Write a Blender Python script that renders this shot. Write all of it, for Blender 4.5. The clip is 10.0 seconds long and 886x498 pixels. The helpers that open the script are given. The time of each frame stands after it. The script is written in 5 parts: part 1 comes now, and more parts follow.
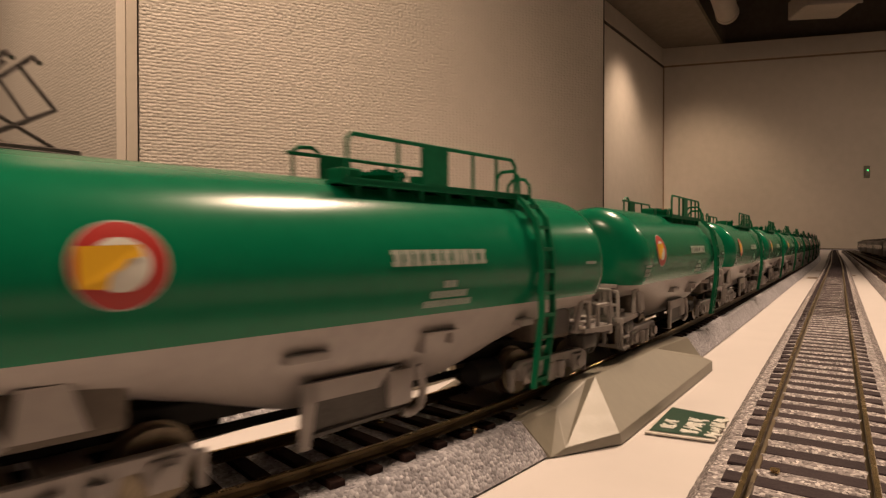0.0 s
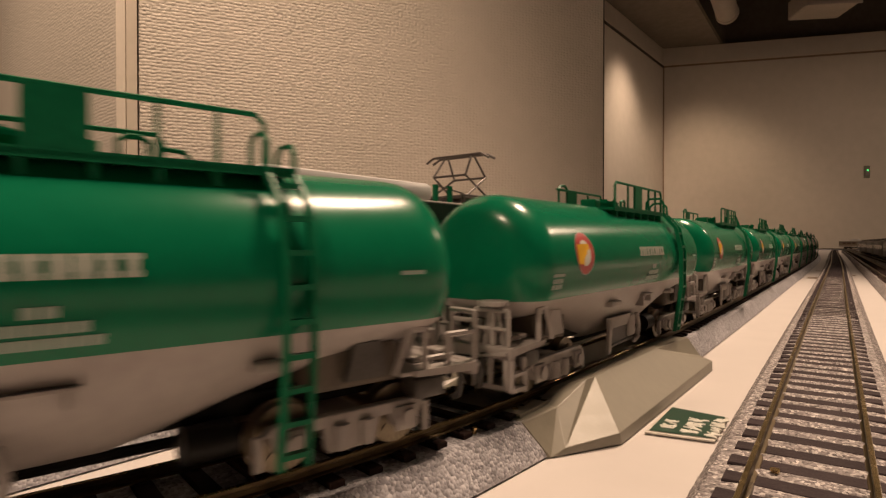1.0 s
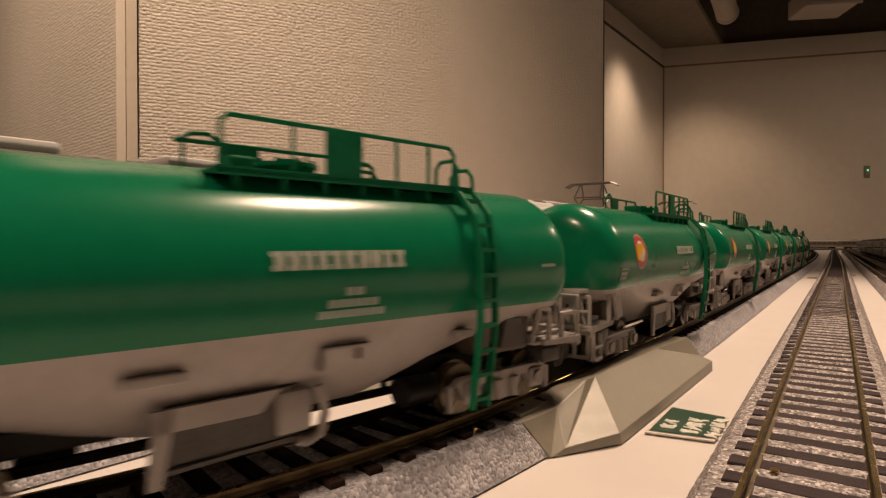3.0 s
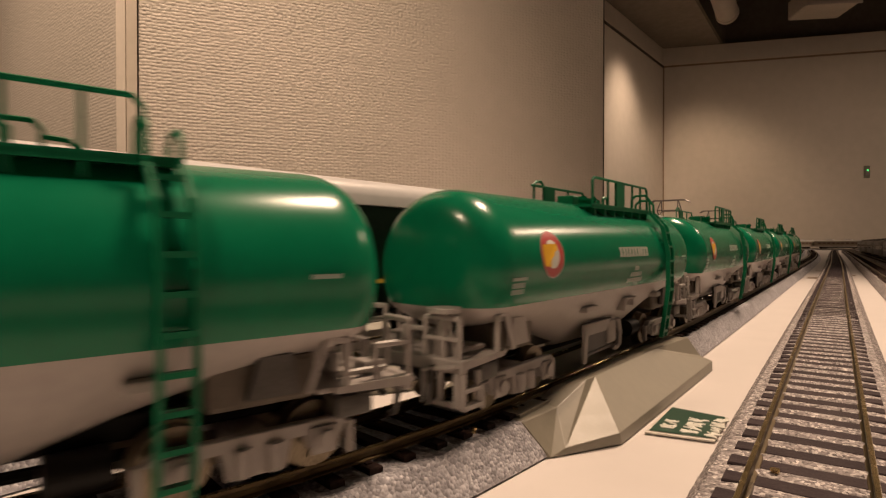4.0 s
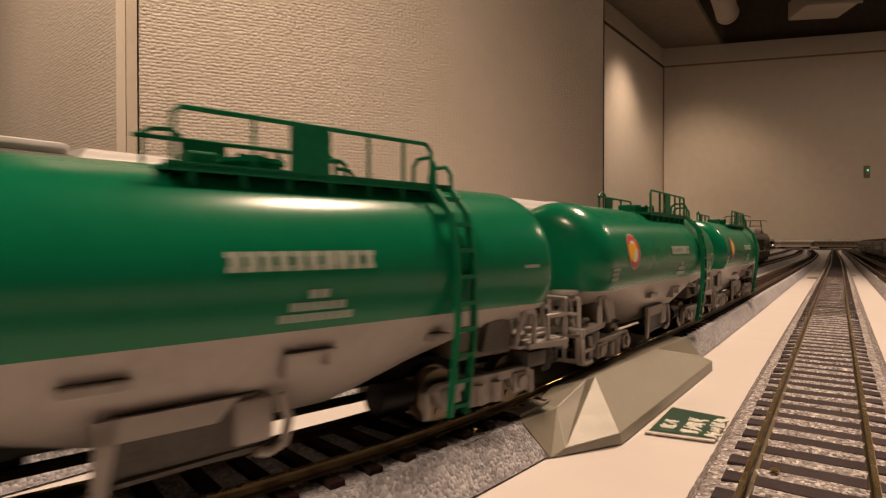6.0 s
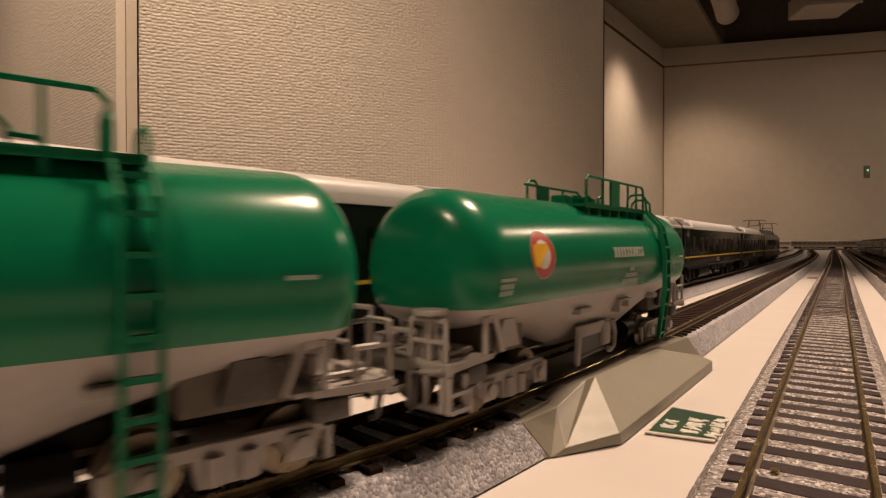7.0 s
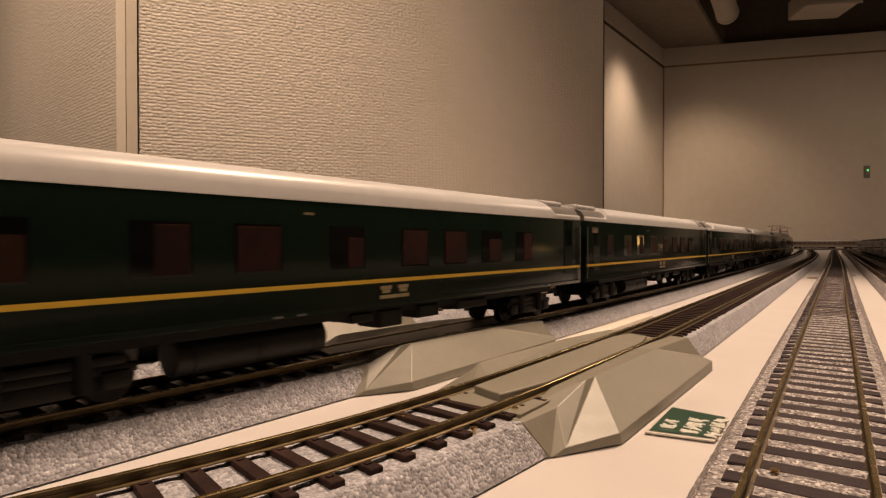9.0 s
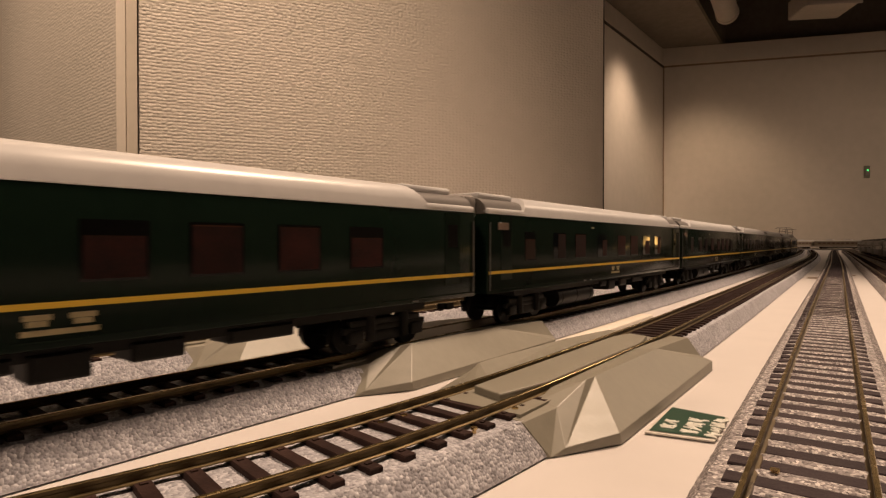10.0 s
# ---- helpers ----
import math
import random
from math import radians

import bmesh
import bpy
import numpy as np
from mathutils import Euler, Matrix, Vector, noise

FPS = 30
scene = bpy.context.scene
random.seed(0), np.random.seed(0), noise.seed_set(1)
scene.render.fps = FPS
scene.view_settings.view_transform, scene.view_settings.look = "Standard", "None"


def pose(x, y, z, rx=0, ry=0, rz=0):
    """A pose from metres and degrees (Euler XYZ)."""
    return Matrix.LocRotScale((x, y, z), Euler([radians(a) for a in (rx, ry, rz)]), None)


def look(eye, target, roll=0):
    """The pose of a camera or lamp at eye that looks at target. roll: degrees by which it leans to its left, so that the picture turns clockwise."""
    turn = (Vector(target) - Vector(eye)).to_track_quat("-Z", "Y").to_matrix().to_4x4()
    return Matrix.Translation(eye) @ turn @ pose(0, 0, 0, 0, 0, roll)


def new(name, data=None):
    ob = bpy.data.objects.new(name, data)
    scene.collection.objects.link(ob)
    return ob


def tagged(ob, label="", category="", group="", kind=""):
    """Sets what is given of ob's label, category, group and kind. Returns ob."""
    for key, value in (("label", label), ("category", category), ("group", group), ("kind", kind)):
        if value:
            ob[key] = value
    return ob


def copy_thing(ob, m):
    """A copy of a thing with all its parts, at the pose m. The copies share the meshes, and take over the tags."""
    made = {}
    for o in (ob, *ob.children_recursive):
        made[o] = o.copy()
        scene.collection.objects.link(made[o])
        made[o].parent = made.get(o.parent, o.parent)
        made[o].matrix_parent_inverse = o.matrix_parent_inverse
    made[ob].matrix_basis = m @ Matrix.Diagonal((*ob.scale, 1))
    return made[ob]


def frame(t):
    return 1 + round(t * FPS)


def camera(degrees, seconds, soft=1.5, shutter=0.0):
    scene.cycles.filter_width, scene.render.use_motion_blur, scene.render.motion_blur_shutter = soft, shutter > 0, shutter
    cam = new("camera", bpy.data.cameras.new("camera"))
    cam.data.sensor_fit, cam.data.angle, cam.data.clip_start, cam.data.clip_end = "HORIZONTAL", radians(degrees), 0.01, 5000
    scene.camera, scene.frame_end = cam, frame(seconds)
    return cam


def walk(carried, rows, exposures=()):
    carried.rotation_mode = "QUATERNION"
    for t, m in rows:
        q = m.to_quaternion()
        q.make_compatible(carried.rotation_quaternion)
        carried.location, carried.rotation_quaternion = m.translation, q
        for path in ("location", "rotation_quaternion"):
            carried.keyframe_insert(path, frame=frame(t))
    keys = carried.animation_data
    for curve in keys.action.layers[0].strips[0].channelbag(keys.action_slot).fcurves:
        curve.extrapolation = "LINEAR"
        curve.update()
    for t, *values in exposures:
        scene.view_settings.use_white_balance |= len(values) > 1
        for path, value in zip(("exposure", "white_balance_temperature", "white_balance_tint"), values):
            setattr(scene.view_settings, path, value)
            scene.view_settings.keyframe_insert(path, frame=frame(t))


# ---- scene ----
H_CAM = 0.0425            # eye above the table
YAW = math.degrees(math.atan(0.696))
cam = camera(76.2, 10.0, soft=1.3, shutter=0.22)
EYE = pose(0, 0, H_CAM, 90 - 0.63, 0, YAW)
walk(cam, [(0.0, EYE), (10.0, EYE)], exposures=[(0.0, 0.0), (10.0, 0.0)])

# ---------------------------------------------------------------- light
world = bpy.data.worlds.new("room_dark")
scene.world = world
world.use_nodes = True
world.node_tree.nodes["Background"].inputs[0].default_value = (0.9, 0.75, 0.6, 1)
world.node_tree.nodes["Background"].inputs[1].default_value = 0.02


def spot(name, eye, target, watts, angle, blend, size, colour=(1.0, 0.702, 0.485)):
    d = bpy.data.lights.new(name, "SPOT")
    d.energy, d.spot_size, d.spot_blend, d.shadow_soft_size, d.color = watts, radians(angle), blend, size, colour
    o = new(name, d)
    o.matrix_world = look(eye, target)
    return o


def fill_panel(name, x, y, z, sx, sy, watts, colour=(1.0, 0.712, 0.500)):
    d = bpy.data.lights.new(name, "AREA")
    d.shape, d.size, d.size_y, d.energy, d.color = "RECTANGLE", sx, sy, watts, colour
    o = new(name, d)
    o.matrix_world = pose(x, y, z)
    return o


# compact ceiling lamps: a pair over the tracks, one close to the partition, two that wash the far corner
spot("spotlight_tracks", (0.16, 0.95, 1.72), (-0.06, 0.10, 0.0), 158, 52, 0.75, 0.14)
spot("spotlight_tracks", (0.02, 1.20, 1.72), (-0.10, 0.40, 0.0), 26, 36, 0.75, 0.045)
spot("spotlight_behind", (-0.12, -1.05, 1.70), (-0.03, 0.15, 0.0), 72, 36, 0.6, 0.05)
# unseen fill light, added to brighten the far wall and the room
fill_panel("lamp_over_table", 1.20, 3.70, 1.72, 0.20, 0.20, 27.0)
spot("downlight_partition", (-0.58, -0.05, 1.72), (-0.90, 0.37, 0.36), 203, 59, 1.0, 0.05)
spot("downlight_far_wall", (-0.66, 4.15, 1.74), (-0.74, 5.40, 0.10), 245, 66, 1.0, 0.10, (1.0, 0.68, 0.44))
spot("downlight_side_wall", (-0.90, 4.12, 1.74), (-1.34, 4.40, 0.1), 84, 84, 1.0, 0.12)

# ---------------------------------------------------------------- materials


def shader(name, base, rough=0.6, metal=0.0, spec=0.5):
    m = bpy.data.materials.new(name)
    m.use_nodes = True
    b = m.node_tree.nodes["Principled BSDF"]
    b.inputs["Base Color"].default_value = (*base, 1)
    b.inputs["Roughness"].default_value = rough
    b.inputs["Metallic"].default_value = metal
    b.inputs["Specular IOR Level"].default_value = spec
    return m


def varied(name, a, b, size, rough=0.6, metal=0.0, bump=0.0, bump_size=None, rough_var=0.1, fine=0.5, spec=0.5, each=0.0, depth=0.0005):
    """Two tones mixed by coarse and fine noise (size in metres), with fine relief."""
    m = shader(name, a, rough, metal, spec)
    nt, n, l = m.node_tree, m.node_tree.nodes, m.node_tree.links
    p = n["Principled BSDF"]
    tc = n.new("ShaderNodeTexCoord")
    co = tc.outputs["Object"]
    n1, n2 = n.new("ShaderNodeTexNoise"), n.new("ShaderNodeTexNoise")
    n1.inputs["Scale"].default_value, n2.inputs["Scale"].default_value = 1 / size, 9 / size
    n1.inputs["Detail"].default_value = n2.inputs["Detail"].default_value = 4
    l.new(co, n1.inputs["Vector"]), l.new(co, n2.inputs["Vector"])
    mix = n.new("ShaderNodeMix")
    mix.inputs[0].default_value = fine
    l.new(n1.outputs[0], mix.inputs[2]), l.new(n2.outputs[0], mix.inputs[3])
    ramp = n.new("ShaderNodeValToRGB")
    ramp.color_ramp.elements[0].position, ramp.color_ramp.elements[1].position = 0.36, 0.64
    ramp.color_ramp.elements[0].color, ramp.color_ramp.elements[1].color = (*a, 1), (*b, 1)
    l.new(mix.outputs[0], ramp.inputs[0])
    colour = ramp.outputs[0]
    if each:
        info, hsv, mr = n.new("ShaderNodeObjectInfo"), n.new("ShaderNodeHueSaturation"), n.new("ShaderNodeMapRange")
        mr.inputs["To Min"].default_value, mr.inputs["To Max"].default_value = 1 - each, 1 + each
        l.new(info.outputs["Random"], mr.inputs["Value"]), l.new(mr.outputs[0], hsv.inputs["Value"])
        l.new(colour, hsv.inputs["Color"])
        colour = hsv.outputs[0]
    l.new(colour, p.inputs["Base Color"])
    mr = n.new("ShaderNodeMapRange")
    mr.inputs["To Min"].default_value, mr.inputs["To Max"].default_value = max(0.02, rough - rough_var), min(1, rough + rough_var)
    l.new(mix.outputs[0], mr.inputs["Value"]), l.new(mr.outputs[0], p.inputs["Roughness"])
    if bump:
        bn, n3 = n.new("ShaderNodeBump"), n.new("ShaderNodeTexNoise")
        n3.inputs["Scale"].default_value = 1 / (bump_size or size / 20)
        n3.inputs["Detail"].default_value = 3
        l.new(co, n3.inputs["Vector"]), l.new(n3.outputs[0], bn.inputs["Height"])
        bn.inputs["Strength"].default_value, bn.inputs["Distance"].default_value = bump, depth
        l.new(bn.outputs[0], p.inputs["Normal"])
    return m


def speckled(name, tones, grain, rough=0.8, depth=0.0006, dark=None):
    """Loose-looking stones: cells of different tone with raised middles."""
    m = shader(name, tones[0], rough)
    nt, n, l = m.node_tree, m.node_tree.nodes, m.node_tree.links
    p = n["Principled BSDF"]
    tc = n.new("ShaderNodeTexCoord")
    v = n.new("ShaderNodeTexVoronoi")
    v.inputs["Scale"].default_value = 1 / grain
    l.new(tc.outputs["Object"], v.inputs["Vector"])
    sep = n.new("ShaderNodeSeparateColor")
    l.new(v.outputs["Color"], sep.inputs[0])
    ramp = n.new("ShaderNodeValToRGB")
    e = ramp.color_ramp.elements
    e[0].color, e[1].color = (*tones[0], 1), (*tones[-1], 1)
    for i, t in enumerate(tones[1:-1]):
        k = e.new((i + 1) / (len(tones) - 1))
        k.color = (*t, 1)
    l.new(sep.outputs[0], ramp.inputs[0])
    big = n.new("ShaderNodeTexNoise")
    big.inputs["Scale"].default_value = 1 / (grain * 14)
    l.new(tc.outputs["Object"], big.inputs["Vector"])
    hsv, mr = n.new("ShaderNodeHueSaturation"), n.new("ShaderNodeMapRange")
    mr.inputs["To Min"].default_value, mr.inputs["To Max"].default_value = 0.7, 1.3
    l.new(big.outputs[0], mr.inputs["Value"]), l.new(mr.outputs[0], hsv.inputs["Value"]), l.new(ramp.outputs[0], hsv.inputs["Color"])
    l.new(hsv.outputs[0], p.inputs["Base Color"])
    bn = n.new("ShaderNodeBump")
    bn.invert = True
    bn.inputs["Strength"].default_value, bn.inputs["Distance"].default_value = 0.9, depth
    l.new(v.outputs["Distance"], bn.inputs["Height"]), l.new(bn.outputs[0], p.inputs["Normal"])
    mrr = n.new("ShaderNodeMapRange")
    mrr.inputs["To Min"].default_value, mrr.inputs["To Max"].default_value = 0.35, 0.95
    l.new(sep.outputs[1], mrr.inputs["Value"]), l.new(mrr.outputs[0], p.inputs["Roughness"])
    return m


def wallpaper(name, a, b, cell, relief=0.28):
    """Embossed woven wallpaper: uneven rows of raised dashes, in the wall's own plane (x along, z up)."""
    m = varied(name, a, b, 0.25, 0.55, fine=0.3)
    n, l = m.node_tree.nodes, m.node_tree.links
    p = n["Principled BSDF"]
    tc, mp = n.new("ShaderNodeTexCoord"), n.new("ShaderNodeMapping")
    mp.inputs["Scale"].default_value = (1 / (cell * 1.35), 0, 1 / cell)
    l.new(tc.outputs["Object"], mp.inputs["Vector"])
    v = n.new("ShaderNodeTexVoronoi")
    v.feature = "SMOOTH_F1"
    v.inputs["Scale"].default_value, v.inputs["Randomness"].default_value, v.inputs["Smoothness"].default_value = 1.0, 0.40, 0.20
    l.new(mp.outputs[0], v.inputs["Vector"])
    fine = n.new("ShaderNodeTexNoise")
    fine.inputs["Scale"].default_value, fine.inputs["Detail"].default_value = 3.2, 4
    l.new(mp.outputs[0], fine.inputs["Vector"])
    mad = n.new("ShaderNodeMath")
    mad.operation = "MULTIPLY_ADD"
    mad.inputs[1].default_value = 0.30
    l.new(fine.outputs[0], mad.inputs[0]), l.new(v.outputs["Distance"], mad.inputs[2])
    bn = n.new("ShaderNodeBump")
    bn.invert = True
    bn.inputs["Strength"].default_value, bn.inputs["Distance"].default_value = 1.0, cell * relief
    l.new(mad.outputs[0], bn.inputs["Height"]), l.new(bn.outputs[0], p.inputs["Normal"])
    return m


def glow(name, colour, strength):
    m = shader(name, colour, 0.5)
    b = m.node_tree.nodes["Principled BSDF"]
    b.inputs["Emission Color"].default_value = (*colour, 1)
    b.inputs["Emission Strength"].default_value = strength
    return m


M = dict(
    table=varied("white_board", (0.58, 0.545, 0.53), (0.64, 0.60, 0.58), 0.2, 0.45, bump=0.05, bump_size=0.002),
    wallpaper=wallpaper("woven_wallpaper", (0.62, 0.57, 0.50), (0.68, 0.62, 0.55), 0.0045, 0.23),
    wallpaper_soft=wallpaper("shallow_woven_wallpaper", (0.62, 0.57, 0.50), (0.68, 0.62, 0.55), 0.0046, 0.12),
    wall=varied("painted_wall", (0.60, 0.55, 0.48), (0.66, 0.60, 0.53), 0.6, 0.8, bump=0.1, bump_size=0.004),
    trim=varied("cream_trim", (0.62, 0.56, 0.47), (0.68, 0.61, 0.52), 0.1, 0.5),
    # paler cream: lit side of the corner strip, also the ivory cover strip
    trim_light=varied("pale_trim", (0.72, 0.655, 0.57), (0.77, 0.70, 0.61), 0.1, 0.5),
    groove=shader("dark_groove", (0.06, 0.045, 0.03), 0.8),
    ceiling=varied("dark_ceiling", (0.22, 0.185, 0.145), (0.29, 0.245, 0.195), 0.5, 0.9),
    metal_white=varied("enamelled_duct", (0.46, 0.41, 0.35), (0.54, 0.48, 0.41), 0.2, 0.5),
    carpet=varied("dark_carpet", (0.06, 0.05, 0.05), (0.10, 0.08, 0.07), 0.1, 0.95),
    ballast=speckled("grey_ballast", [(0.22, 0.215, 0.235), (0.33, 0.325, 0.355), (0.39, 0.385, 0.42), (0.54, 0.53, 0.565)], 0.00060, depth=0.00026),
    # brown ballasts: the last, palest tone paints white glints among the speckles
    ballast_brown=speckled("brown_ballast", [(0.07, 0.06, 0.062), (0.19, 0.168, 0.17), (0.26, 0.235, 0.235), (0.33, 0.30, 0.30), (0.70, 0.66, 0.645)], 0.00048, depth=0.00025),
    ballast_dark=speckled("dark_brown_ballast", [(0.065, 0.054, 0.052), (0.125, 0.105, 0.10), (0.175, 0.15, 0.142), (0.235, 0.205, 0.195), (0.76, 0.70, 0.67)], 0.0007, depth=0.0003),
    sleeper_grey=varied("purple_brown_sleeper", (0.030, 0.022, 0.026), (0.062, 0.047, 0.050), 0.004, 0.75, spec=0.12, bump=0.3, bump_size=0.0006, each=0.2),
    sleeper=varied("dark_plastic_sleeper", (0.021, 0.011, 0.0095), (0.042, 0.023, 0.019), 0.006, 0.75, spec=0.12, bump=0.2, bump_size=0.0006, each=0.2),
    rail=varied("bronze_rail", (0.105, 0.075, 0.036), (0.16, 0.115, 0.055), 0.02, 0.42, metal=0.7),
    rail_head=varied("rail_head_highlight", (0.32, 0.24, 0.115), (0.46, 0.35, 0.18), 0.012, 0.26, metal=0.95),
    ramp=varied("grey_green_plastic", (0.205, 0.190, 0.152), (0.240, 0.222, 0.178), 0.03, 0.46, bump=0.05, bump_size=0.0008),
    green=varied("tank_green", (0.0026, 0.146, 0.068), (0.0034, 0.164, 0.077), 0.03, 0.22, rough_var=0.03, spec=0.28, bump=0.02, bump_size=0.0006),
    green_dark=varied("railing_green", (0.003, 0.125, 0.055), (0.005, 0.160, 0.070), 0.01, 0.40, spec=0.2),
    grey=varied("wagon_grey", (0.34, 0.31, 0.30), (0.40, 0.37, 0.35), 0.02, 0.42, bump=0.04, bump_size=0.0006),
    black=varied("underframe_black", (0.004, 0.0036, 0.0033), (0.009, 0.008, 0.007), 0.01, 0.5, spec=0.2),
    wheel=varied("wheel_metal", (0.17, 0.14, 0.10), (0.27, 0.23, 0.17), 0.004, 0.35, metal=0.85),
    brass=varied("brass_screw", (0.55, 0.40, 0.18), (0.70, 0.52, 0.26), 0.002, 0.25, metal=1.0),
    red=shader("logo_red", (0.42, 0.035, 0.03), 0.35),
    faded=shader("faded_print", (0.30, 0.38, 0.33), 0.45),
    print_pale=varied("worn_white_print", (0.30, 0.36, 0.31), (0.46, 0.49, 0.43), 0.0012, 0.45),
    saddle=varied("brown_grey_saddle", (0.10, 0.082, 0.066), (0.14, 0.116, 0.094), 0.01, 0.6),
    gear=varied("dark_grey_gear_and_shade", (0.055, 0.050, 0.046), (0.10, 0.092, 0.085), 0.004, 0.45),
    void=varied("black_void", (0.095, 0.080, 0.062), (0.135, 0.115, 0.090), 0.4, 0.95),
    tape=varied("brown_tape", (0.22, 0.15, 0.09), (0.30, 0.21, 0.13), 0.01, 0.6),
    white=shader("print_white", (0.66, 0.66, 0.60), 0.45),
    yellow=shader("logo_yellow", (0.75, 0.42, 0.02), 0.4),
    coach=varied("coach_dark_green", (0.0046, 0.0104, 0.0068), (0.0058, 0.0130, 0.0085), 0.03, 0.17, rough_var=0.03, spec=0.12),
    line=shader("yellow_line", (0.62, 0.40, 0.03), 0.4),
    gold=varied("gold_print", (0.24, 0.20, 0.11), (0.36, 0.30, 0.17), 0.003, 0.35, metal=0.3),
    roof=varied("silver_roof", (0.58, 0.57, 0.575), (0.64, 0.63, 0.63), 0.05, 0.32, rough_var=0.04),
    roof_grey=varied("roof_end_grey", (0.22, 0.20, 0.19), (0.27, 0.25, 0.23), 0.02, 0.5),
    roof_recess=varied("roof_end_dark_grey", (0.085, 0.075, 0.068), (0.12, 0.105, 0.095), 0.02, 0.5),
    bar=varied("handrail_grey", (0.10, 0.095, 0.09), (0.14, 0.13, 0.125), 0.004, 0.4, metal=0.4),
    curtain=varied("red_curtain", (0.009, 0.0024, 0.0020), (0.036, 0.0072, 0.0056), 0.006, 0.5, spec=0.15, each=0.55),
    window_amber=varied("amber_window_glow_tone", (0.022, 0.008, 0.003), (0.050, 0.016, 0.005), 0.006, 0.5, spec=0.15, each=0.5),
    gangway=varied("gangway_green", (0.006, 0.026, 0.017), (0.010, 0.040, 0.026), 0.006, 0.35),
    pane_pale=varied("pale_pane", (0.12, 0.085, 0.065), (0.20, 0.14, 0.11), 0.004, 0.25),
    glass=shader("dark_window", (0.003, 0.003, 0.003), 0.06, spec=0.26),
    panto=varied("pantograph_grey", (0.10, 0.09, 0.085), (0.15, 0.13, 0.12), 0.003, 0.45, metal=0.5),
    emu=varied("ivory_body", (0.55, 0.52, 0.46), (0.62, 0.58, 0.52), 0.02, 0.4),
    card=varied("dark_green_card", (0.010, 0.045, 0.024), (0.014, 0.055, 0.03), 0.01, 0.4),
    maroon=varied("dark_brown_coach", (0.020, 0.015, 0.014), (0.032, 0.025, 0.022), 0.03, 0.4),
    led=glow("green_led", (0.08, 0.9, 0.2), 1.6),
    plate=varied("greenish_plate", (0.16, 0.16, 0.12), (0.20, 0.19, 0.15), 0.05, 0.5),
    emu_tan=varied("pale_tan_body", (0.27, 0.22, 0.165), (0.32, 0.265, 0.20), 0.03, 0.4),
    lamp_glow=glow("headlight", (1.0, 0.9, 0.7), 5.0),
    shade=glow("warm_lampshade", (1.0, 0.55, 0.16), 9.0),
)

# ---------------------------------------------------------------- mesh helpers


def bx(bm, x0, x1, y0, y1, z0, z1, bevel=0.0):
    r = bmesh.ops.create_cube(bm, size=1.0, matrix=Matrix.Translation(((x0 + x1) / 2, (y0 + y1) / 2, (z0 + z1) / 2)) @ Matrix.Diagonal((abs(x1 - x0), abs(y1 - y0), abs(z1 - z0), 1)))
    if bevel:
        edges = {e for v in r["verts"] for e in v.link_edges}
        bmesh.ops.bevel(bm, geom=list(edges), offset=bevel, segments=2, profile=0.5, affect="EDGES")
    return bm


def cy(bm, a, b, r, seg=12, r2=None):
    a, b = Vector(a), Vector(b)
    d = b - a
    m = Matrix.Translation((a + b) / 2) @ d.to_track_quat("Z", "Y").to_matrix().to_4x4()
    bmesh.ops.create_cone(bm, cap_ends=True, segments=seg, radius1=r, radius2=r if r2 is None else r2, depth=d.length, matrix=m)
    return bm


def tube(bm, pts, r, seg=6):
    pts = [Vector(p) for p in pts]
    for a, b in zip(pts, pts[1:]):
        cy(bm, a, b, r, seg)
    for p in pts[1:-1]:
        bmesh.ops.create_icosphere(bm, subdivisions=1, radius=r * 1.02, matrix=Matrix.Translation(p))
    return bm


def quad(bm, *pts):
    return bm.faces.new([bm.verts.new(p) for p in pts])


def mesh_of(name, bm, material, smooth=False):
    bmesh.ops.recalc_face_normals(bm, faces=bm.faces)
    me = bpy.data.meshes.new(name)
    bm.to_mesh(me)
    bm.free()
    for mt in (material if isinstance(material, (list, tuple)) else [material]):
        me.materials.append(mt)
    if smooth:
        me.shade_smooth()
        me.set_sharp_from_angle(angle=radians(35))
    return me


def part(name, bm, material, parent=None, label="", smooth=False):
    ob = new(name, mesh_of(name, bm, material, smooth))
    if parent:
        ob.parent = parent
    if label:
        ob["label"] = label
    return ob


def empty(name):
    e = new(name)
    e.empty_display_size = 0.02
    return e


def B():
    return bmesh.new()


def sweep(bm, profile, path, closed=True, smooth_ends=True):
    """Sweeps a profile of (side, height) along points (x, y, heading)."""
    rows = []
    for x, y, a in path:
        c, s = math.cos(a), math.sin(a)
        rows.append([bm.verts.new((x + u * c, y + u * s, w)) for u, w in profile])
    n = len(profile)
    for r0, r1 in zip(rows, rows[1:]):
        for i in range(n if closed else n - 1):
            j = (i + 1) % n
            bm.faces.new((r0[i], r0[j], r1[j], r1[i]))
    if closed and smooth_ends:
        bm.faces.new(rows[0][::-1]), bm.faces.new(rows[-1])
    return bm


# ---------------------------------------------------------------- the lines of the tracks
RAIL_Z = 0.010
GAUGE = 0.0140


